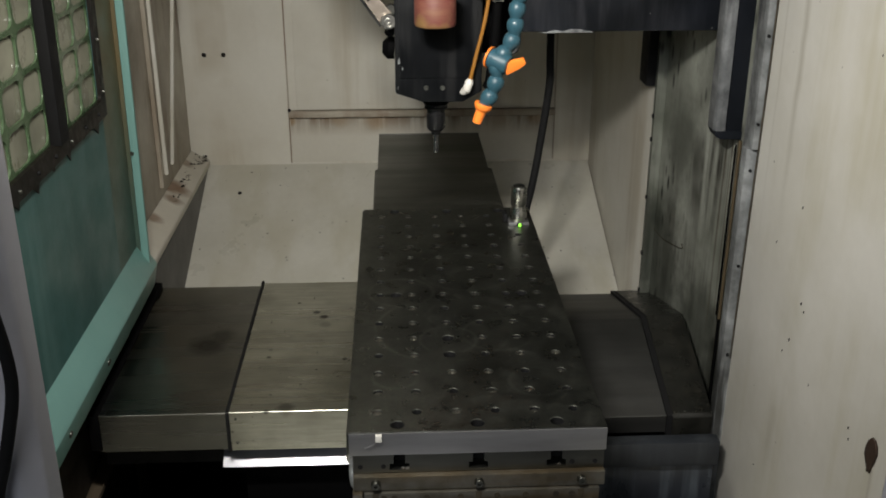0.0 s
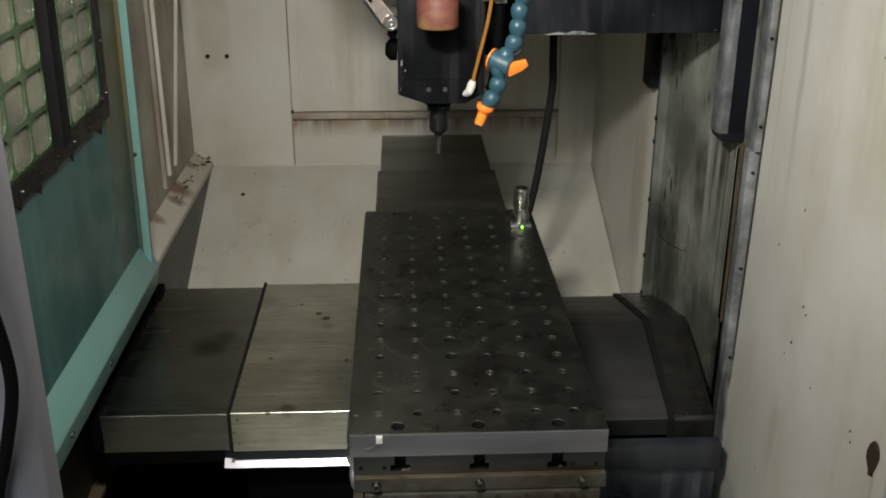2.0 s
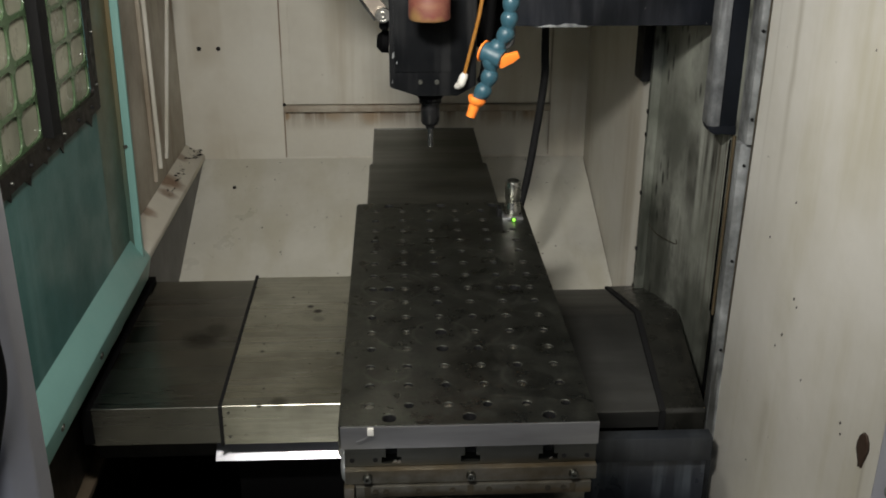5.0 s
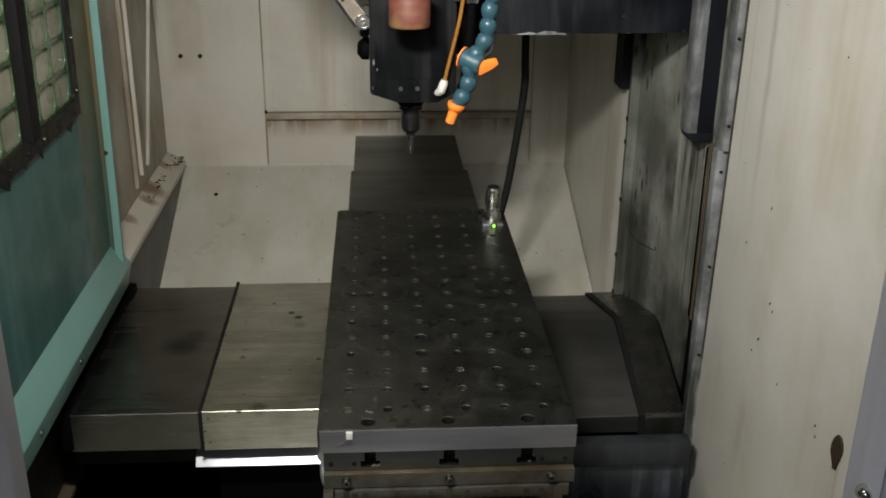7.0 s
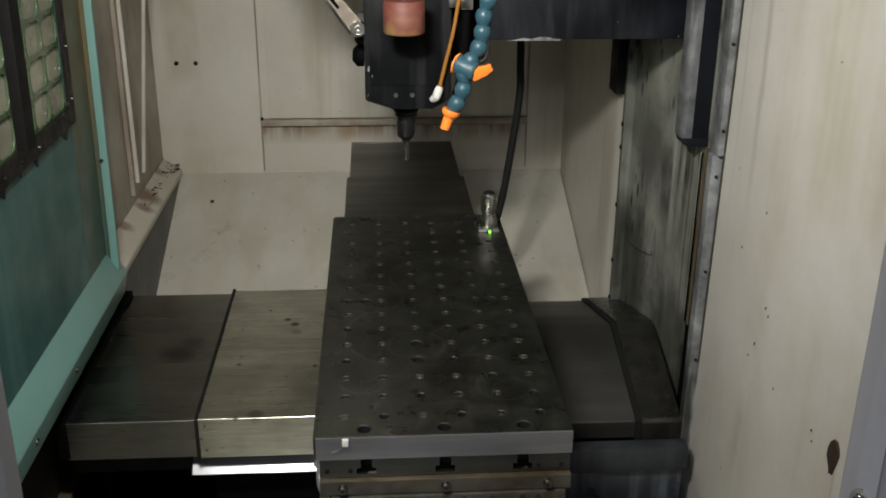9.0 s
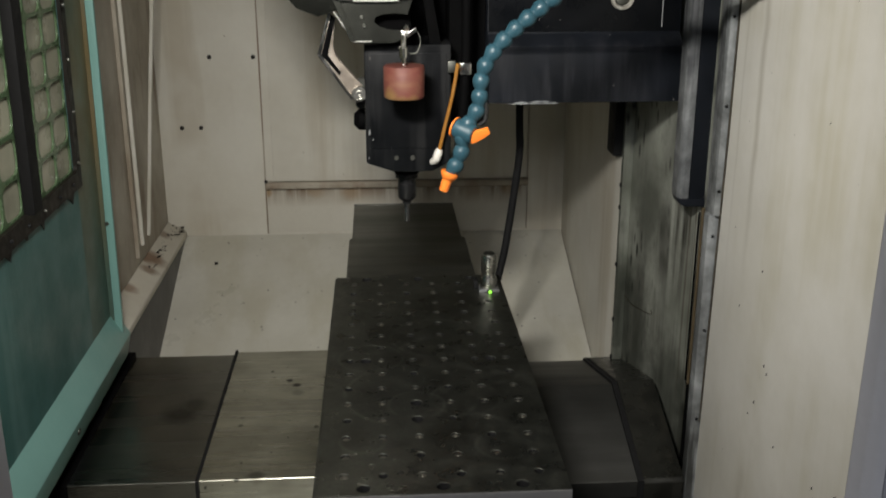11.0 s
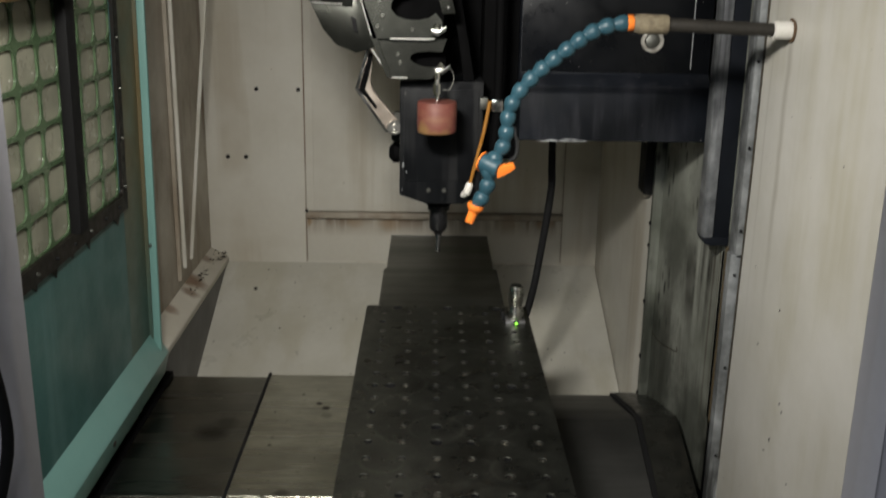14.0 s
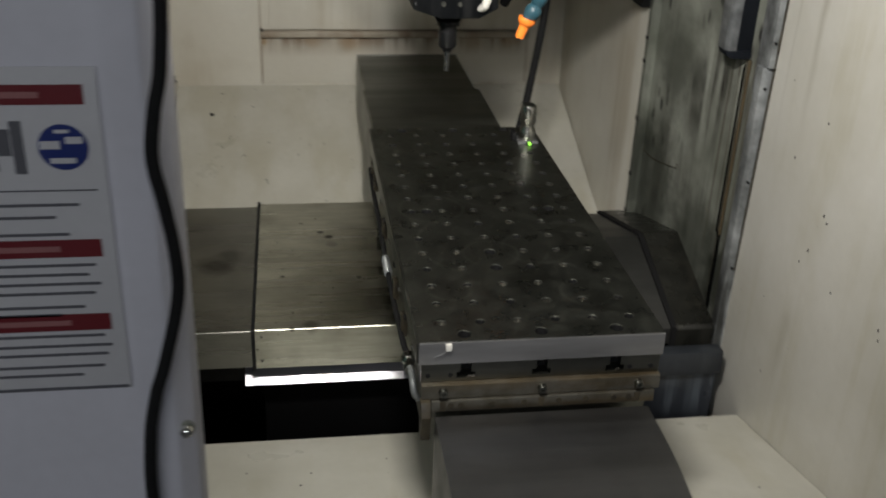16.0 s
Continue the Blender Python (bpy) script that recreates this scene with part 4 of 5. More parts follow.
part("seal", prism([(0.1090, 0.44), (0.1115, 0.44), (0.0865, 1.30), (0.0835, 1.98), (0.0810, 1.98), (0.0845, 1.30)], 0, 0.4975, 0.4998), GRIME_STEEL, channel, "brown sealing strip")
for z in (0.60, 0.78, 0.95, 1.12, 1.20, 1.34, 1.48, 1.62):
    screw((0.4925, 0.0995 if z < 1.157 else 0.0895, z), (0, -1, 0), 0.0026, channel, BLACK)
part("drip_pipe", tube([(0.5060, 0.200, 0.80), (0.5075, 0.200, 1.14)], 0.0030, 10), material("brown_corroded_pipe", (0.10, 0.075, 0.04), (0.035, 0.026, 0.018), rough=0.6, metal=0.3, scale=20.0), channel, "brown corroded pipe")
part("crevice", prism([(0.196, 0.55), (0.208, 0.55), (0.204, 0.79), (0.210, 0.80), (0.198, 0.82)], 0, 0.5040, 0.5075, 0.0005), VOID, channel, "black open seam")
part("crevice", prism([(0.214, 0.80), (0.2175, 0.80), (0.218, 1.12), (0.215, 1.13)], 0, 0.5045, 0.5070, 0.0005), VOID, channel)
part("brace", box(0.456, 0.4855, 0.582, 0.5985, 0.50, 1.98, 0.001), GREY_WALL, channel)
for z in (0.68, 0.77, 0.90, 1.03, 1.08):
    screw((0.456, 0.590, z), (-1, 0, 0), 0.005, channel, BLACK)
part("bent_wire", tube(glide([(0.4745, 0.584, 0.831), (0.4795, 0.520, 0.830), (0.4890, 0.420, 0.850), (0.4892, 0.416, 0.861)]), 0.0009, 6), GRIME_STEEL, channel)
part("hanger", box(0.438, 0.4575, 0.600, 0.665, 1.140, 1.98, 0.003), BLACK, channel)

plug = thing("wall_plug", (0.499, -0.412, 0.92), "brown rotted rubber plug in the cream wall", "plug")
part("plug_body", prism([(-0.427, 0.925), (-0.424, 0.934), (-0.418, 0.940), (-0.410, 0.940), (-0.403, 0.932), (-0.399, 0.920), (-0.399, 0.910), (-0.404, 0.904), (-0.409, 0.897), (-0.411, 0.890), (-0.414, 0.896), (-0.417, 0.892), (-0.419, 0.900), (-0.423, 0.910)], 0, 0.4965, 0.4998, 0.001),
     material("rotted_brown_rubber", (0.045, 0.025, 0.015), (0.02, 0.012, 0.008), rough=0.7, scale=40.0), plug)
CHIPS = [(-0.107, 1.131, 6), (-0.030, 1.047, 6), (-0.149, 0.998, 7), (-0.161, 0.990, 6), (-0.126, 0.928, 8), (-0.107, 0.899, 5), (-0.212, 0.899, 5), (-0.344, 0.912, 6), (-0.349, 0.898, 5), (-0.269, 1.384, 4), (0.02, 1.16, 3), (-0.06, 0.66, 4)]
for y, z, s in CHIPS:
    s *= 0.00045
    tagged(part("paint_chip", turned([(s * 0.8, 0), (s, 0.0004), (0, 0.0006)], (0.5001, y, z), (-1, 0.15, 0.2), 7), GRIME), "tiny black chip stuck on the cream wall", "chip", "paint chips")
for x, z, name in ((-0.394, 1.083, "jamb_bolt"), (0.3625, 1.084, "jamb_bolt")):
    b = thing(name, (x, -0.70, z), "domed steel bolt in the painted door frame", "bolt", "frame bolts")
    sx = 1 if x < 0 else -1
    part("washer", turned([(0.0085, 0), (0.0085, 0.002), (0, 0.002)], (x, -0.722, z), (0.45 * sx, -0.9, 0), 18), GREY_WALL, b)
    part("bolt_head", turned([(0.0062, 0.002), (0.0062, 0.005), (0.0046, 0.008), (0.0023, 0.0095), (0, 0.010)], (x, -0.722, z), (0.45 * sx, -0.9, 0), 18), CHROME, b)

# ---- notice sheet and cable on the front frame ----
notice = thing("safety_notice", (-0.53, -0.736, 1.27), "white safety notice with dark red bars and blue round sign", "sign")
PAPER = material("white_notice_plastic", (0.55, 0.55, 0.57), rough=0.4, scale=5.0)
MAROON = material("dark_red_print", (0.14, 0.012, 0.018), rough=0.45, scale=8.0)
PRINT = material("dark_print", (0.10, 0.10, 0.115), rough=0.5, scale=8.0)
NAVY = material("blue_print", (0.015, 0.03, 0.16), rough=0.45, scale=8.0)
part("sheet", box(-0.640, -0.430, -0.7375, -0.7354, 1.138, 1.405, 0.0005), PAPER, notice)
part("border_bar", box(-0.638, -0.432, -0.7384, -0.7377, 1.139, 1.1415, 0), PRINT, notice)
for z in (1.378, 1.258, 1.194):
    part("header_bar", box(-0.636, -0.440, -0.7384, -0.7377, z, z + 0.0145, 0), MAROON, notice)
    part("text_bar", box(-0.600, -0.470, -0.7389, -0.7385, z + 0.005, z + 0.0095, 0), material("faint_red_print", (0.30, 0.13, 0.13), rough=0.5, scale=9.0), notice)
part("rule_bar", box(-0.636, -0.438, -0.7384, -0.7377, 1.312, 1.3130, 0), PRINT, notice)
for z, x in ((1.300, -0.452), (1.290, -0.470), (1.276, -0.462), (1.250, -0.446), (1.242, -0.452), (1.234, -0.444), (1.226, -0.449), (1.214, -0.458), (1.207, -0.476), (1.188, -0.446), (1.179, -0.441), (1.171, -0.445), (1.160, -0.449), (1.152, -0.466)):
    part("text_bar", box(-0.630, x, -0.7384, -0.7377, z, z + 0.0022, 0), PRINT, notice)
part("round_sign", turned([(0.0175, 0), (0.0175, 0.0006), (0, 0.0006)], (-0.458, -0.7377, 1.346), (0, -1, 0), 28), NAVY, notice)
for x0, x1, z0, z1 in ((-0.474, -0.460, 1.345, 1.351), (-0.456, -0.444, 1.349, 1.354), (-0.468, -0.450, 1.334, 1.338), (-0.463, -0.453, 1.357, 1.3595)):
    part("sign_bar", box(x0, x1, -0.7392, -0.7384, z0, z1, 0), PAPER, notice)
for x0, x1, z0, z1 in ((-0.493, -0.485, 1.326, 1.366), (-0.503, -0.494, 1.340, 1.360), (-0.512, -0.504, 1.328, 1.347), (-0.530, -0.513, 1.337, 1.354), (-0.545, -0.532, 1.330, 1.341)):
    part("pictogram_bar", box(x0, x1, -0.7384, -0.7377, z0, z1, 0), PRINT, notice)
cable = thing("power_cable", (-0.40, -0.75, 1.2), "black rubber cable hanging along the door frame", "cable")
part("cable_run", tube(glide([(-0.392, -0.738, 2.10), (-0.384, -0.742, 1.75), (-0.380, -0.744, 1.50), (-0.384, -0.745, 1.414), (-0.392, -0.746, 1.373), (-0.396, -0.746, 1.339), (-0.391, -0.745, 1.304),
                              (-0.386, -0.744, 1.261), (-0.387, -0.744, 1.222), (-0.401, -0.745, 1.166), (-0.411, -0.746, 1.134), (-0.419, -0.747, 1.09), (-0.422, -0.747, 1.02), (-0.415, -0.747, 0.85), (-0.42, -0.747, 0.60)]), 0.0052, 10), BLACK, cable)


# ---- tool changer ----
# pale colour for highlights drawn along the sheet edges
EDGE_GLINT = material("pale_edge_highlight", (0.72, 0.71, 0.67), (0.5, 0.5, 0.46), rough=0.45, metal=0.25, scale=40.0)
PRESSED = material("pressed_steel_sheet", (0.115, 0.118, 0.103), (0.055, 0.057, 0.049), rough=0.25, metal=0.95, wear=0.3, scale=6.0, mix=0.5, grain=0.25, fine=70.0)
changer = thing("tool_changer", (-0.08, 0.27, 1.42), "pressed steel tool magazine hanging beside the spindle head", "tool changer")


def cut_sheet(outline, openings, y0, y1):
    """An upright sheet across the machine, from (x, z) loops."""
    flat, edges = [], []
    for loop in [outline, *openings]:
        k = len(flat)
        flat += [Vector(p) for p in loop]
        edges += [(k + i, k + (i + 1) % len(loop)) for i in range(len(loop))]
    pts, _, faces, *_ = delaunay_2d_cdt(flat, edges, [], 1, 1e-6)
    bm = bmesh.new()
    a = [bm.verts.new((p.x, y0, p.y)) for p in pts]
    b = [bm.verts.new((p.x, y1, p.y)) for p in pts]

    def inside(c, o):
        odd = False
        for (ya, za), (yb, zb) in zip(o, o[1:] + o[:1]):
            if (za > c.y) != (zb > c.y) and c.x < (yb - ya) * (c.y - za) / (zb - za) + ya:
                odd = not odd
        return odd
    for f in faces:
        c = sum((pts[i] for i in f), Vector((0, 0))) / len(f)
        if inside(c, outline) and not any(inside(c, o) for o in openings):
            bm.faces.new([a[i] for i in f])
            bm.faces.new([b[i] for i in reversed(f)])
    for i, j in edges:
        bm.faces.new((a[i], a[j], b[j], b[i]))
    return bm


def slot(cx, cz, rx, rz, tilt=0.0, n=18):
    out = []
    for k in range(n):
        u, v = rx * math.cos(2 * math.pi * k / n), rz * math.sin(2 * math.pi * k / n)
        out.append((cx + u * math.cos(tilt) - v * math.sin(tilt), cz + u * math.sin(tilt) + v * math.cos(tilt)))
    return out


# three gripper plates, each overlapping the one below
part("gripper_plate", cut_sheet([(-0.131, 1.500), (-0.096, 1.424), (-0.030, 1.424), (-0.012, 1.434), (-0.010, 1.446), (-0.022, 1.445), (-0.040, 1.446), (-0.055, 1.451), (-0.064, 1.458), (-0.062, 1.466), (-0.050, 1.471), (-0.030, 1.4725), (-0.008, 1.471), (0.000, 1.494), (-0.030, 1.500)], [], 0.252, 0.256), PRESSED, changer)
part("gripper_plate", cut_sheet([(-0.162, 1.602), (-0.128, 1.494), (-0.022, 1.494), (-0.006, 1.506), (-0.010, 1.526), (-0.020, 1.538), (-0.032, 1.530), (-0.050, 1.526), (-0.072, 1.527), (-0.088, 1.533), (-0.097, 1.544), (-0.096, 1.556), (-0.086, 1.566), (-0.066, 1.573), (-0.048, 1.579), (-0.036, 1.586), (-0.031, 1.600), (-0.040, 1.606)], [], 0.240, 0.244), PRESSED, changer)
part("gripper_plate", cut_sheet([(-0.205, 1.76), (-0.205, 1.640), (-0.162, 1.602), (-0.042, 1.614), (-0.022, 1.622), (-0.030, 1.68), (-0.055, 1.76)], [slot(-0.078, 1.680, 0.042, 0.026, -0.1)], 0.228, 0.232), PRESSED, changer)
# thin pale tubes paint the bright glints on the plate edges
for (x0, z0), (x1, z1), y in (((-0.162, 1.602), (-0.042, 1.614), 0.2265), ((-0.090, 1.4945), (-0.022, 1.4945), 0.2385), ((-0.096, 1.4265), (-0.068, 1.4265), 0.2505)):
    part("folded_edge", tube([(x0, y, z0), (x1, y, z1)], 0.0013, 6), EDGE_GLINT, changer)
for a, b, r in (((-0.131, 0.2505, 1.4760), (-0.097, 0.2505, 1.4245), 0.0012), ((-0.234, 0.2605, 1.5520), (-0.182, 0.2605, 1.5495), 0.0009), ((-0.098, 0.2385, 1.4940), (-0.030, 0.2385, 1.4940), 0.0016), ((-0.160, 0.2385, 1.6005), (-0.131, 0.2385, 1.500), 0.0009)):
    part("folded_edge", tube([a, b], r, 6), EDGE_GLINT, changer)
# near-black backing fills the plate openings with painted shade
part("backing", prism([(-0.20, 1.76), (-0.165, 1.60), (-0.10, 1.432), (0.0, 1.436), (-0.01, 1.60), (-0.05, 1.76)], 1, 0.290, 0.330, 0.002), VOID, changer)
part("side_shield", prism([(-0.280, 1.76), (-0.280, 1.634), (-0.236, 1.550), (-0.165, 1.545), (-0.160, 1.60), (-0.205, 1.64), (-0.205, 1.76)], 1, 0.262, 0.33, 0.002), PRESSED, changer)
part("side_shield", prism([(-0.238, 1.552), (-0.216, 1.506), (-0.194, 1.480), (-0.158, 1.466), (-0.137, 1.473), (-0.122, 1.478), (-0.160, 1.585), (-0.172, 1.548)], 1, 0.268, 0.33, 0.002), PRESSED, changer, "lower steel shield")
part("slanted_web", prism([(-0.208, 1.645), (-0.160, 1.602), (-0.096, 1.426), (-0.104, 1.428), (-0.170, 1.59), (-0.216, 1.640)], 1, 0.240, 0.262), PRESSED, changer)
for x, z in ((-0.186, 1.585), (-0.163, 1.515)):
    part("slot_cover", prism([(x - 0.004, z + 0.014), (x + 0.004, z + 0.010), (x + 0.008, z - 0.014), (x, z - 0.010)], 1, 0.2605, 0.2675), BLACK, changer)
for x, y, z in ((-0.116, 0.240, 1.558), (-0.111, 0.240, 1.533), (-0.085, 0.252, 1.467), (-0.081, 0.252, 1.452), (-0.060, 0.240, 1.510), (-0.120, 0.240, 1.515), (-0.120, 0.228, 1.665), (-0.112, 0.228, 1.645), (-0.145, 0.240, 1.58)):
    screw((x, y, z), (0, -1, 0), 0.0032, changer, None, 0.005)
for x, y, z in ((-0.030, 0.222, 1.628), (-0.012, 0.234, 1.506), (-0.004, 0.244, 1.440)):
    clip = part("spring_clip", prism([(x - 0.016, z - 0.002), (x - 0.004, z - 0.006), (x + 0.010, z + 0.004), (x + 0.010, z + 0.012), (x - 0.003, z + 0.003), (x - 0.016, z + 0.005)], 1, y - 0.008, y + 0.008, 0.0008), CHROME, changer)
    part("clip_nut", turned([(0.0062, 0), (0.0062, 0.008), (0.003, 0.009), (0.003, 0.004), (0, 0.004)], (x - 0.006, y, z + 0.005), (0, -0.4, 1), 6), CHROME, clip)
part("mounting_strip", prism([(-0.026, 1.603), (-0.004, 1.603), (0.004, 1.575), (0.014, 1.538), (-0.009, 1.536), (-0.018, 1.570)], 1, 0.245, 0.250, 0.0006), PRESSED, changer)
for x, z in ((-0.013, 1.594), (-0.004, 1.567), (0.001, 1.548)):
    screw((x, 0.245, z), (0, -1, 0), 0.003, changer, CHROME)
# bar near-black too, so the shade behind the plates is in its colour
part("guide_bar", prism([(-0.040, 1.76), (-0.012, 1.76), (0.050, 1.43), (0.060, 1.36), (0.040, 1.36), (0.020, 1.50)], 1, 0.320, 0.345, 0.002), VOID, changer)

lever = thing("changer_lever", (-0.09, 0.32, 1.33), "bent steel lever with a roller beside the spindle head", "lever")
part("lever_arm", prism([(-0.141, 1.470), (-0.132, 1.455), (-0.136, 1.410), (-0.130, 1.392), (-0.088, 1.343), (-0.082, 1.330), (-0.092, 1.318), (-0.106, 1.320), (-0.162, 1.392), (-0.163, 1.400)], 1, 0.312, 0.326, 0.002), material("worn_lever_steel", (0.42, 0.36, 0.31), (0.22, 0.19, 0.15), rough=0.4, metal=0.5, scale=20.0, mix=0.9), lever)
part("lever_edge", prism([(-0.143, 1.470), (-0.139, 1.470), (-0.158, 1.399), (-0.104, 1.322), (-0.108, 1.319), (-0.164, 1.398)], 1, 0.306, 0.312, 0.0005), CHROME, lever)
# flat black inlay on the arm paints the shade of a recess
part("lever_slot", prism([(-0.138, 1.466), (-0.131, 1.459), (-0.146, 1.397), (-0.124, 1.366), (-0.127, 1.362), (-0.157, 1.397)], 1, 0.3095, 0.3119), VOID, lever, "black inlay standing in for the lever's shaded recess")
part("roller", turned([(0.0135, 0), (0.0135, 0.010), (0.0125, 0.0115), (0.0095, 0.0115), (0.0088, 0.007), (0.0062, 0.007), (0.0058, 0.011), (0.0030, 0.011), (0.0028, 0.006), (0, 0.006)], (-0.093, 0.313, 1.329), (0, -1, 0), 20), SATIN, lever)
part("pivot", turned([(0.009, 0), (0.009, 0.02), (0, 0.02)], (-0.088, 0.345, 1.345), (0, -1, 0), 16), STEEL_DULL, lever)

hung = thing("hanging_cylinder", (-0.016, 0.22, 1.337), "faded red plastic cylinder hanging from a hook", "cylinder")
part("cylinder_body", turned([(0.0325, 0), (0.034, 0.002), (0.0345, 0.004), (0.0345, 0.051), (0.033, 0.0535), (0, 0.0535)], (-0.016, 0.22, 1.337), n=36), RED, hung)
part("stem", turned([(0.004, 0), (0.004, 0.012), (0.0075, 0.013), (0.0075, 0.030), (0.005, 0.032), (0.005, 0.050), (0, 0.050)], (-0.016, 0.22, 1.3905), n=12), CHROME, hung)
part("hook_wire", tube(glide([(-0.014, 0.22, 1.438), (0.003, 0.222, 1.448), (0.012, 0.222, 1.432), (0.006, 0.222, 1.412), (-0.006, 0.222, 1.410)]), 0.0010, 6), STEEL_DULL, hung)

# ---- coolant hose and pipe ----
pipe = thing("coolant_pipe", (0.49, -0.03, 1.54), "blackened coolant pipe through the cream wall", "pipe")
part("wall_ring", turned([(0.016, 0.0), (0.018, 0.003), (0.013, 0.004), (0, 0.004)], (0.4999, -0.03, 1.537), (-1, 0, 0), 16), material("rusty_ring", (0.12, 0.07, 0.035), (0.06, 0.04, 0.025), rough=0.7, scale=60.0), pipe, "rusty ring")
part("white_sleeve", turned([(0.0135, 0), (0.0135, 0.026), (0.011, 0.027), (0, 0.027)], (0.497, -0.03, 1.537), (-1, 0, 0.02), 18), WHITE, pipe, "white plastic sleeve")
part("pipe_run", tube([(0.472, -0.03, 1.5375), (0.315, -0.03, 1.5425)], 0.0098, 16), material("blackened_pipe", (0.04, 0.036, 0.03), (0.02, 0.018, 0.016), rough=0.6, metal=0.4, scale=40.0, grain=0.5, fine=200.0, bump=0.6), pipe)
part("crusted_fitting", turned([(0.013, 0), (0.0145, 0.004), (0.014, 0.020), (0.0145, 0.040), (0.0125, 0.050), (0, 0.050)], (0.316, -0.03, 1.5425), (-1, 0, 0.01), 14),
     material("crusted_fitting", (0.24, 0.20, 0.13), (0.09, 0.07, 0.045), rough=0.85, scale=70.0, mix=1.0, grain=0.5, fine=300.0, bump=1.0), pipe, "crusted grey-brown fitting")
hose = thing("coolant_hose", (0.06, -0.03, 1.24), "blue segmented coolant hose with an orange valve and nozzle", "hose")
LINE = glide([(0.258, -0.03, 1.545), (0.215, -0.03, 1.535), (0.174, -0.03, 1.507), (0.133, -0.03, 1.474), (0.107, -0.03, 1.447), (0.091, -0.03, 1.421), (0.087, -0.03, 1.392), (0.083, -0.03, 1.358), (0.062, -0.03, 1.332),
              (0.062, -0.03, 1.304), (0.053, -0.03, 1.280), (0.043, -0.03, 1.267)], 24)
length, marks = 0.0, [0.0]
for a, b in zip(LINE, LINE[1:]):
    length += (b - a).length
    marks.append(length)


def along(s):
    for (a, b, m, n) in zip(LINE, LINE[1:], marks, marks[1:]):
        if n >= s:
            return a.lerp(b, (s - m) / max(n - m, 1e-9))
    return LINE[-1]


STEPS = 17
for k in range(STEPS):
    s0, s1 = length * k / STEPS, length * (k + 1) / STEPS
    a, b = along(s0), along(s1)
    h = (b - a).length
    part("hose_link", turned([(0.0080, -0.002), (0.0104, 0.0002), (0.0119, h * 0.16), (0.0124, h * 0.32), (0.0121, h * 0.48), (0.0108, h * 0.66), (0.0090, h * 0.82), (0.0081, h * 0.92), (0.0080, h + 0.001)], a, b - a, 18), BLUE, hose)
part("end_nut", turned([(0.0105, 0), (0.0118, 0.002), (0.0118, 0.009), (0.0105, 0.010), (0, 0.010)], (0.266, -0.03, 1.5445), (-1, 0, -0.08), 12), ORANGE, hose, "orange plastic nut")
valve = part("valve_body", turned([(0.0125, -0.016), (0.0150, -0.013), (0.0150, 0.012), (0.0125, 0.016), (0, 0.016)], (0.065, -0.03, 1.330), (0.75, -0.5, -0.25), 18), BLUE, hose)
part("valve_cap", turned([(0.0158, 0), (0.0158, 0.0025), (0.012, 0.003), (0, 0.003)], (0.053, -0.022, 1.334), (-0.75, 0.5, 0.25), 20), ORANGE, valve)
part("valve_handle", prism([(-0.011, -0.009), (-0.011, -0.001), (-0.007, 0.005), (0.002, 0.007), (0.009, 0.005), (0.021, 0.002), (0.021, -0.006), (0.009, -0.009)], 1, -0.004, 0.004, 0.0012), ORANGE, valve, "orange lever").matrix_world = \
    Matrix.Translation((0.080, -0.040, 1.326)) @ Euler((radians(18), radians(-28), radians(-10))).to_matrix().to_4x4()
part("nozzle", turned([(0.0128, 0), (0.0135, 0.004), (0.0110, 0.009), (0.0078, 0.012), (0.0068, 0.030), (0.0056, 0.030), (0.0050, 0.012), (0, 0.012)], (0.0440, -0.03, 1.2695), (-0.36, 0.02, -1), 18), ORANGE, hose, "orange nozzle")

air = thing("air_line", (0.05, 0.28, 1.21), "amber plastic air tube with a white elbow on the head", "tube")
part("tube_run", tube(glide([(0.079, 0.281, 1.384), (0.070, 0.280, 1.330), (0.056, 0.282, 1.270), (0.046, 0.284, 1.226)]), 0.0034, 10), AMBER, air)
part("elbow_fitting", turned([(0.0062, 0), (0.0075, 0.004), (0.0075, 0.016), (0.0055, 0.022), (0, 0.022)], (0.0405, 0.284, 1.212), (0.35, 0, 1), 14), WHITE, air, "white plastic elbow")
part("elbow_end", turned([(0.0068, 0), (0.0068, 0.010), (0.004, 0.016), (0, 0.016)], (0.043, 0.286, 1.214), (-0.6, 0.6, -0.5), 14), WHITE, air)
part("black_line", tube(glide([(0.092, 0.29, 1.98), (0.094, 0.288, 1.50), (0.092, 0.288, 1.35), (0.084, 0.292, 1.24), (0.078, 0.30, 1.215)]), 0.0085, 14), VOID, air, "black rubber line")
part("clamp", box(0.082, 0.102, 0.272, 0.288, 1.366, 1.386, 0.002), CHROME, air, "bright hose clamp")
part("clamp_plate", box(0.062, 0.076, 0.284, 0.300, 1.368, 1.388, 0.001), STEEL_DULL, air)

# ---- tool setter on the plate, and its cable ----
SX, SY = 0.131 + TX, 0.311 + TY
setter = thing("tool_setter", (SX, SY, TOP), "chrome cylindrical tool setter with a green lamp on the plate", "tool setter")
part("base_plate", box(SX - 0.019, SX + 0.019, SY - 0.017, SY + 0.017, TOP + 0.0002, TOP + 0.0055, 0.0008), GROUND_EDGE, setter)
part("body", turned([(0.0155, 0), (0.0163, 0.002), (0.0163, 0.012), (0.0152, 0.019), (0.0130, 0.026), (0.0128, 0.030), (0.0148, 0.033), (0.0150, 0.063), (0.0140, 0.066), (0, 0.066)], (SX, SY, TOP + 0.0056), n=32), SATIN, setter)
part("contact_face", turned([(0.0105, 0), (0.0105, 0.002), (0.009, 0.003), (0, 0.003)], (SX, SY, TOP + 0.0717), n=24), STEEL_DULL, setter)
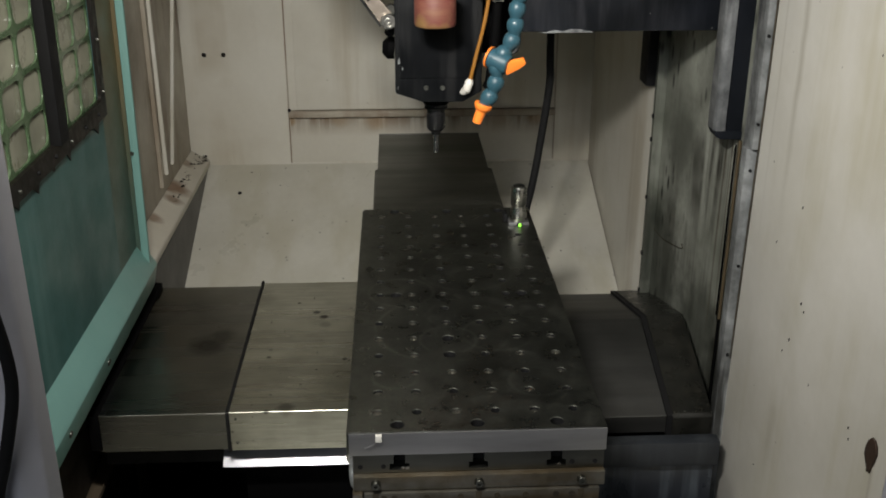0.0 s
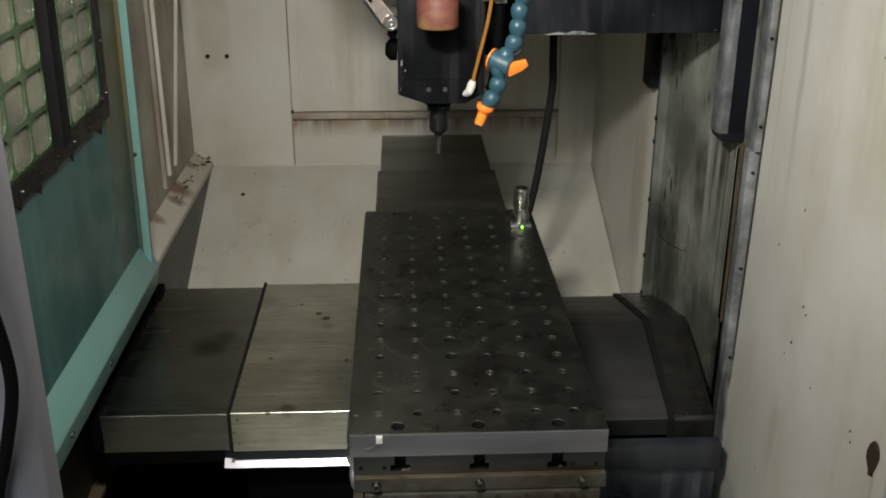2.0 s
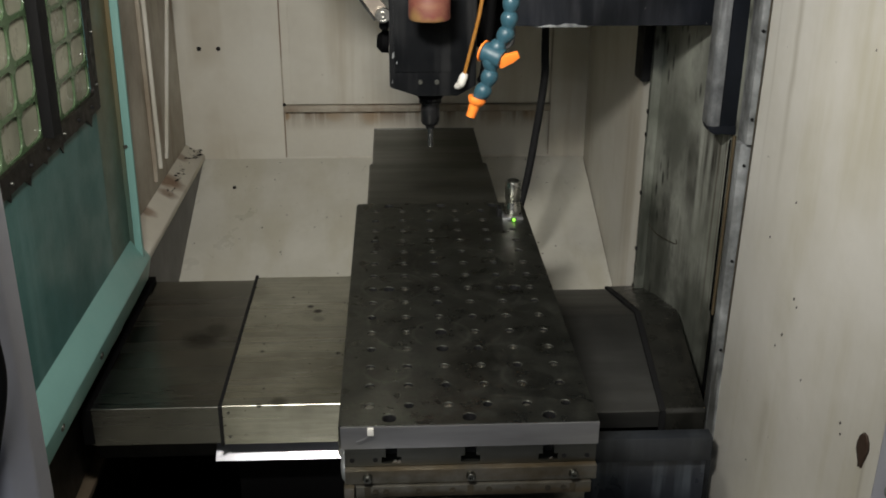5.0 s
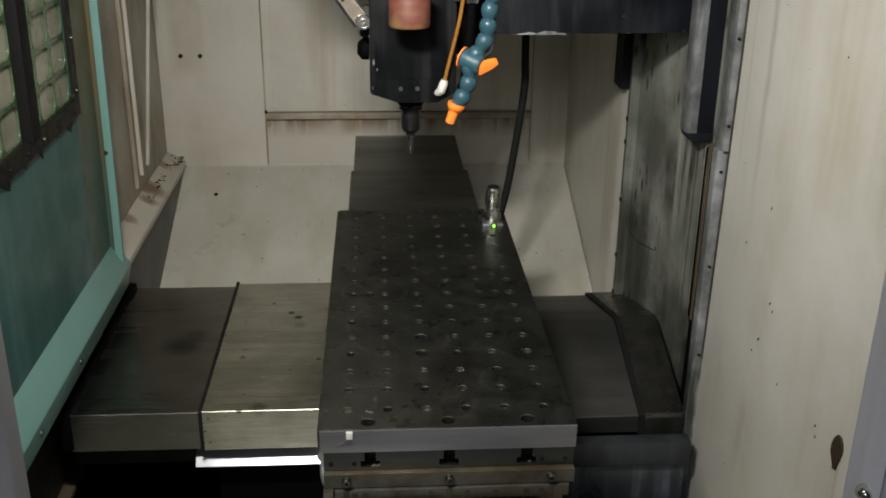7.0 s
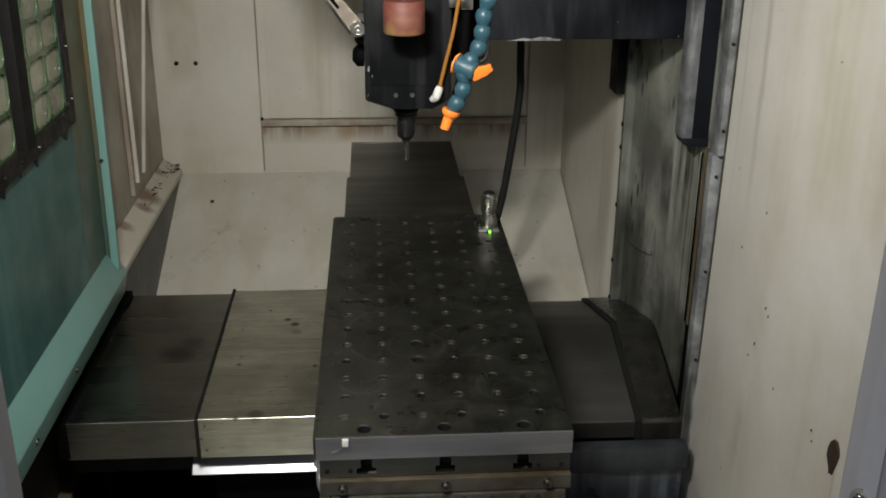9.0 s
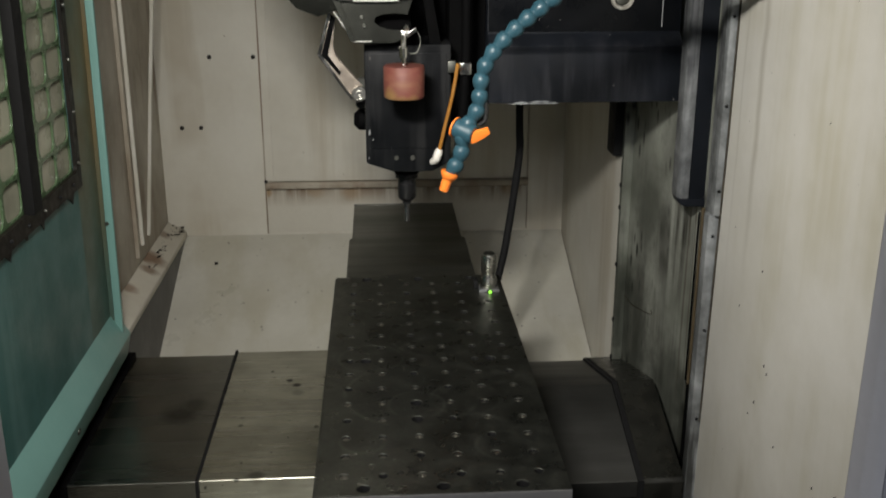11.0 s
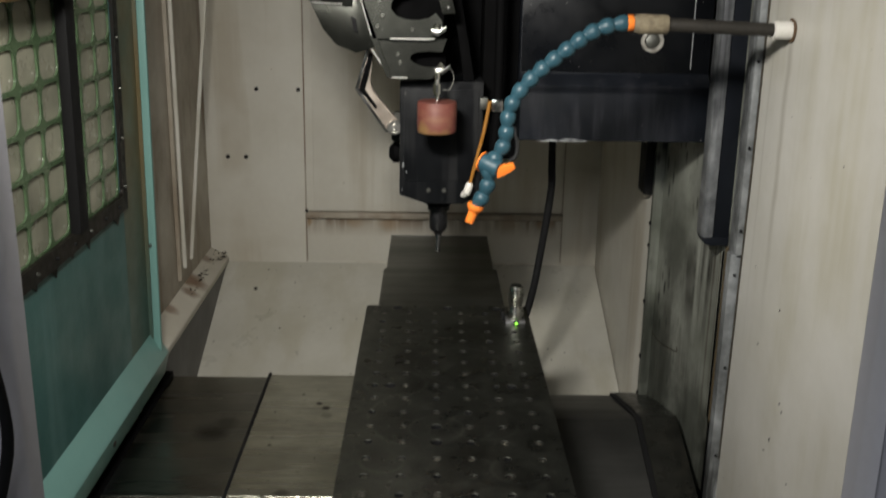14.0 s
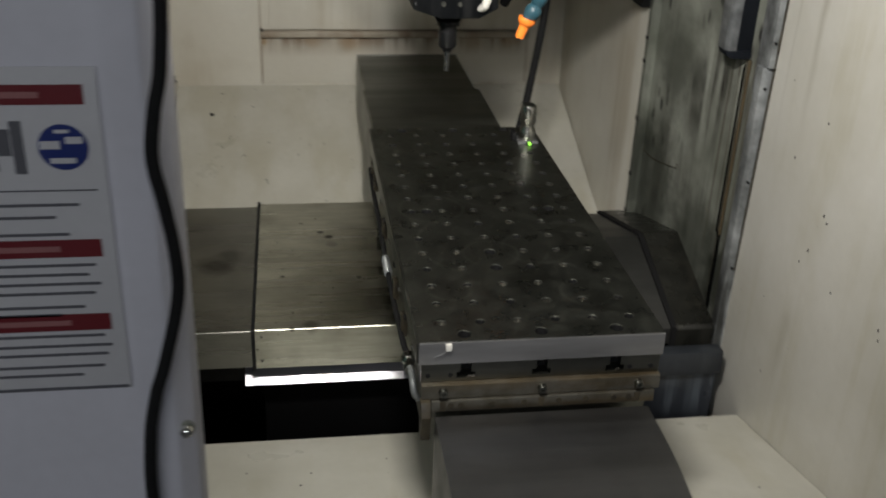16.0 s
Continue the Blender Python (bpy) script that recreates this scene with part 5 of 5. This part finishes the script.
lamp_mat = bpy.data.materials.new("green_lamp")
lamp_mat.use_nodes = True
lp = lamp_mat.node_tree.nodes["Principled BSDF"]
lp.inputs["Base Color"].default_value = (0.2, 0.6, 0.05, 1)
lp.inputs["Emission Color"].default_value = (0.35, 1.0, 0.08, 1)
lp.inputs["Emission Strength"].default_value = 1.3
part("status_lamp", turned([(0.0032, 0), (0.0032, 0.0015), (0.002, 0.003), (0, 0.0034)], (SX + 0.001, SY - 0.0215, TOP + 0.0030), (0, -1, 0.35), 12), lamp_mat, setter, "small green lamp")
part("lamp_socket", box(SX - 0.004, SX + 0.006, SY - 0.0215, SY - 0.0172, TOP + 0.0002, TOP + 0.0060, 0.0006), BLACK, setter)
part("side_bracket", box(SX - 0.027, SX - 0.0195, SY + 0.002, SY + 0.026, TOP + 0.0002, TOP + 0.016, 0.001), BLACK, setter)
wire = thing("setter_cable", (0.16, 0.42, 0.95), "black rubber cable hanging down behind the fixture plate", "cable")
part("cable_run", tube(glide([(0.238, 0.62, 1.34), (0.240, 0.64, 1.248), (0.241, 0.64, 1.189), (0.242, 0.64, 1.141), (0.231, 0.64, 1.042), (0.215, 0.64, 0.927), (0.202, 0.64, 0.862), (0.186, 0.63, 0.80), (0.182, 0.60, 0.70)]), 0.0082, 12), BLACK, wire)


# ---- swarf left lying about ----
def flakes(name, mat, spots, label):
    """Tiny curled flakes; spots are (x0, x1, y0, y1, height of the surface, count, size)."""
    r = random.Random(len(name) + 5)
    verts, faces = [], []
    for x0, x1, y0, y1, top, count, size in spots:
        for _ in range(count):
            x, y, a, s = r.uniform(x0, x1), r.uniform(y0, y1), r.uniform(0, 6.28), size * r.uniform(0.4, 1.2)
            z = top(y) if callable(top) else top
            k = len(verts)
            c, d = math.cos(a) * s, math.sin(a) * s
            verts += [(x - c, y - d, z + 0.0001), (x + d * 0.4, y - c * 0.4, z + 0.0001), (x + c, y + d, z + 0.0003), (x - d * 0.3, y + c * 0.4, z + s * 0.5)]
            faces += [(k, k + 1, k + 3), (k + 1, k + 2, k + 3), (k + 2, k, k + 3), (k, k + 2, k + 1)]
    me = bpy.data.meshes.new(name)
    me.from_pydata(verts, [], faces)
    me.materials.append(mat)
    return tagged(new(name, me), label, "metal chips", kind="stuff")


flakes("dark_chips", GRIME, [(-0.59, -0.36, 0.9, 1.25, chute_z, 26, 0.0035), (-0.645, -0.612, 0.85, 1.25, 0.806, 34, 0.006), (-0.645, -0.60, 1.18, 1.26, 0.800, 22, 0.008), (-0.36, -0.15, 1.0, 1.25, chute_z, 10, 0.003), (0.15, 0.44, 0.75, 1.24, chute_z, 22, 0.003),
                             (-0.36, -0.16, 0.03, 0.50, 0.7402, 40, 0.0022), (-0.57, -0.39, 0.05, 0.50, 0.7352, 14, 0.0018), (-0.12, 0.16, -0.37, 0.35, TOP, 40, 0.0014)],
       "scattered dark metal chips on the sheet surfaces")
flakes("bright_chips", CHROME, [(-0.36, -0.16, 0.03, 0.50, 0.7402, 30, 0.0012), (0.41, 0.48, 0.108, 0.12, 0.656, 14, 0.0022), (0.16, 0.40, 0.34, 0.40, 0.730, 8, 0.0015),
                                (-0.15, 0.17, -0.38, 0.38, TOP, 50, 0.0011)], "scattered bright metal chips on the covers and plate")
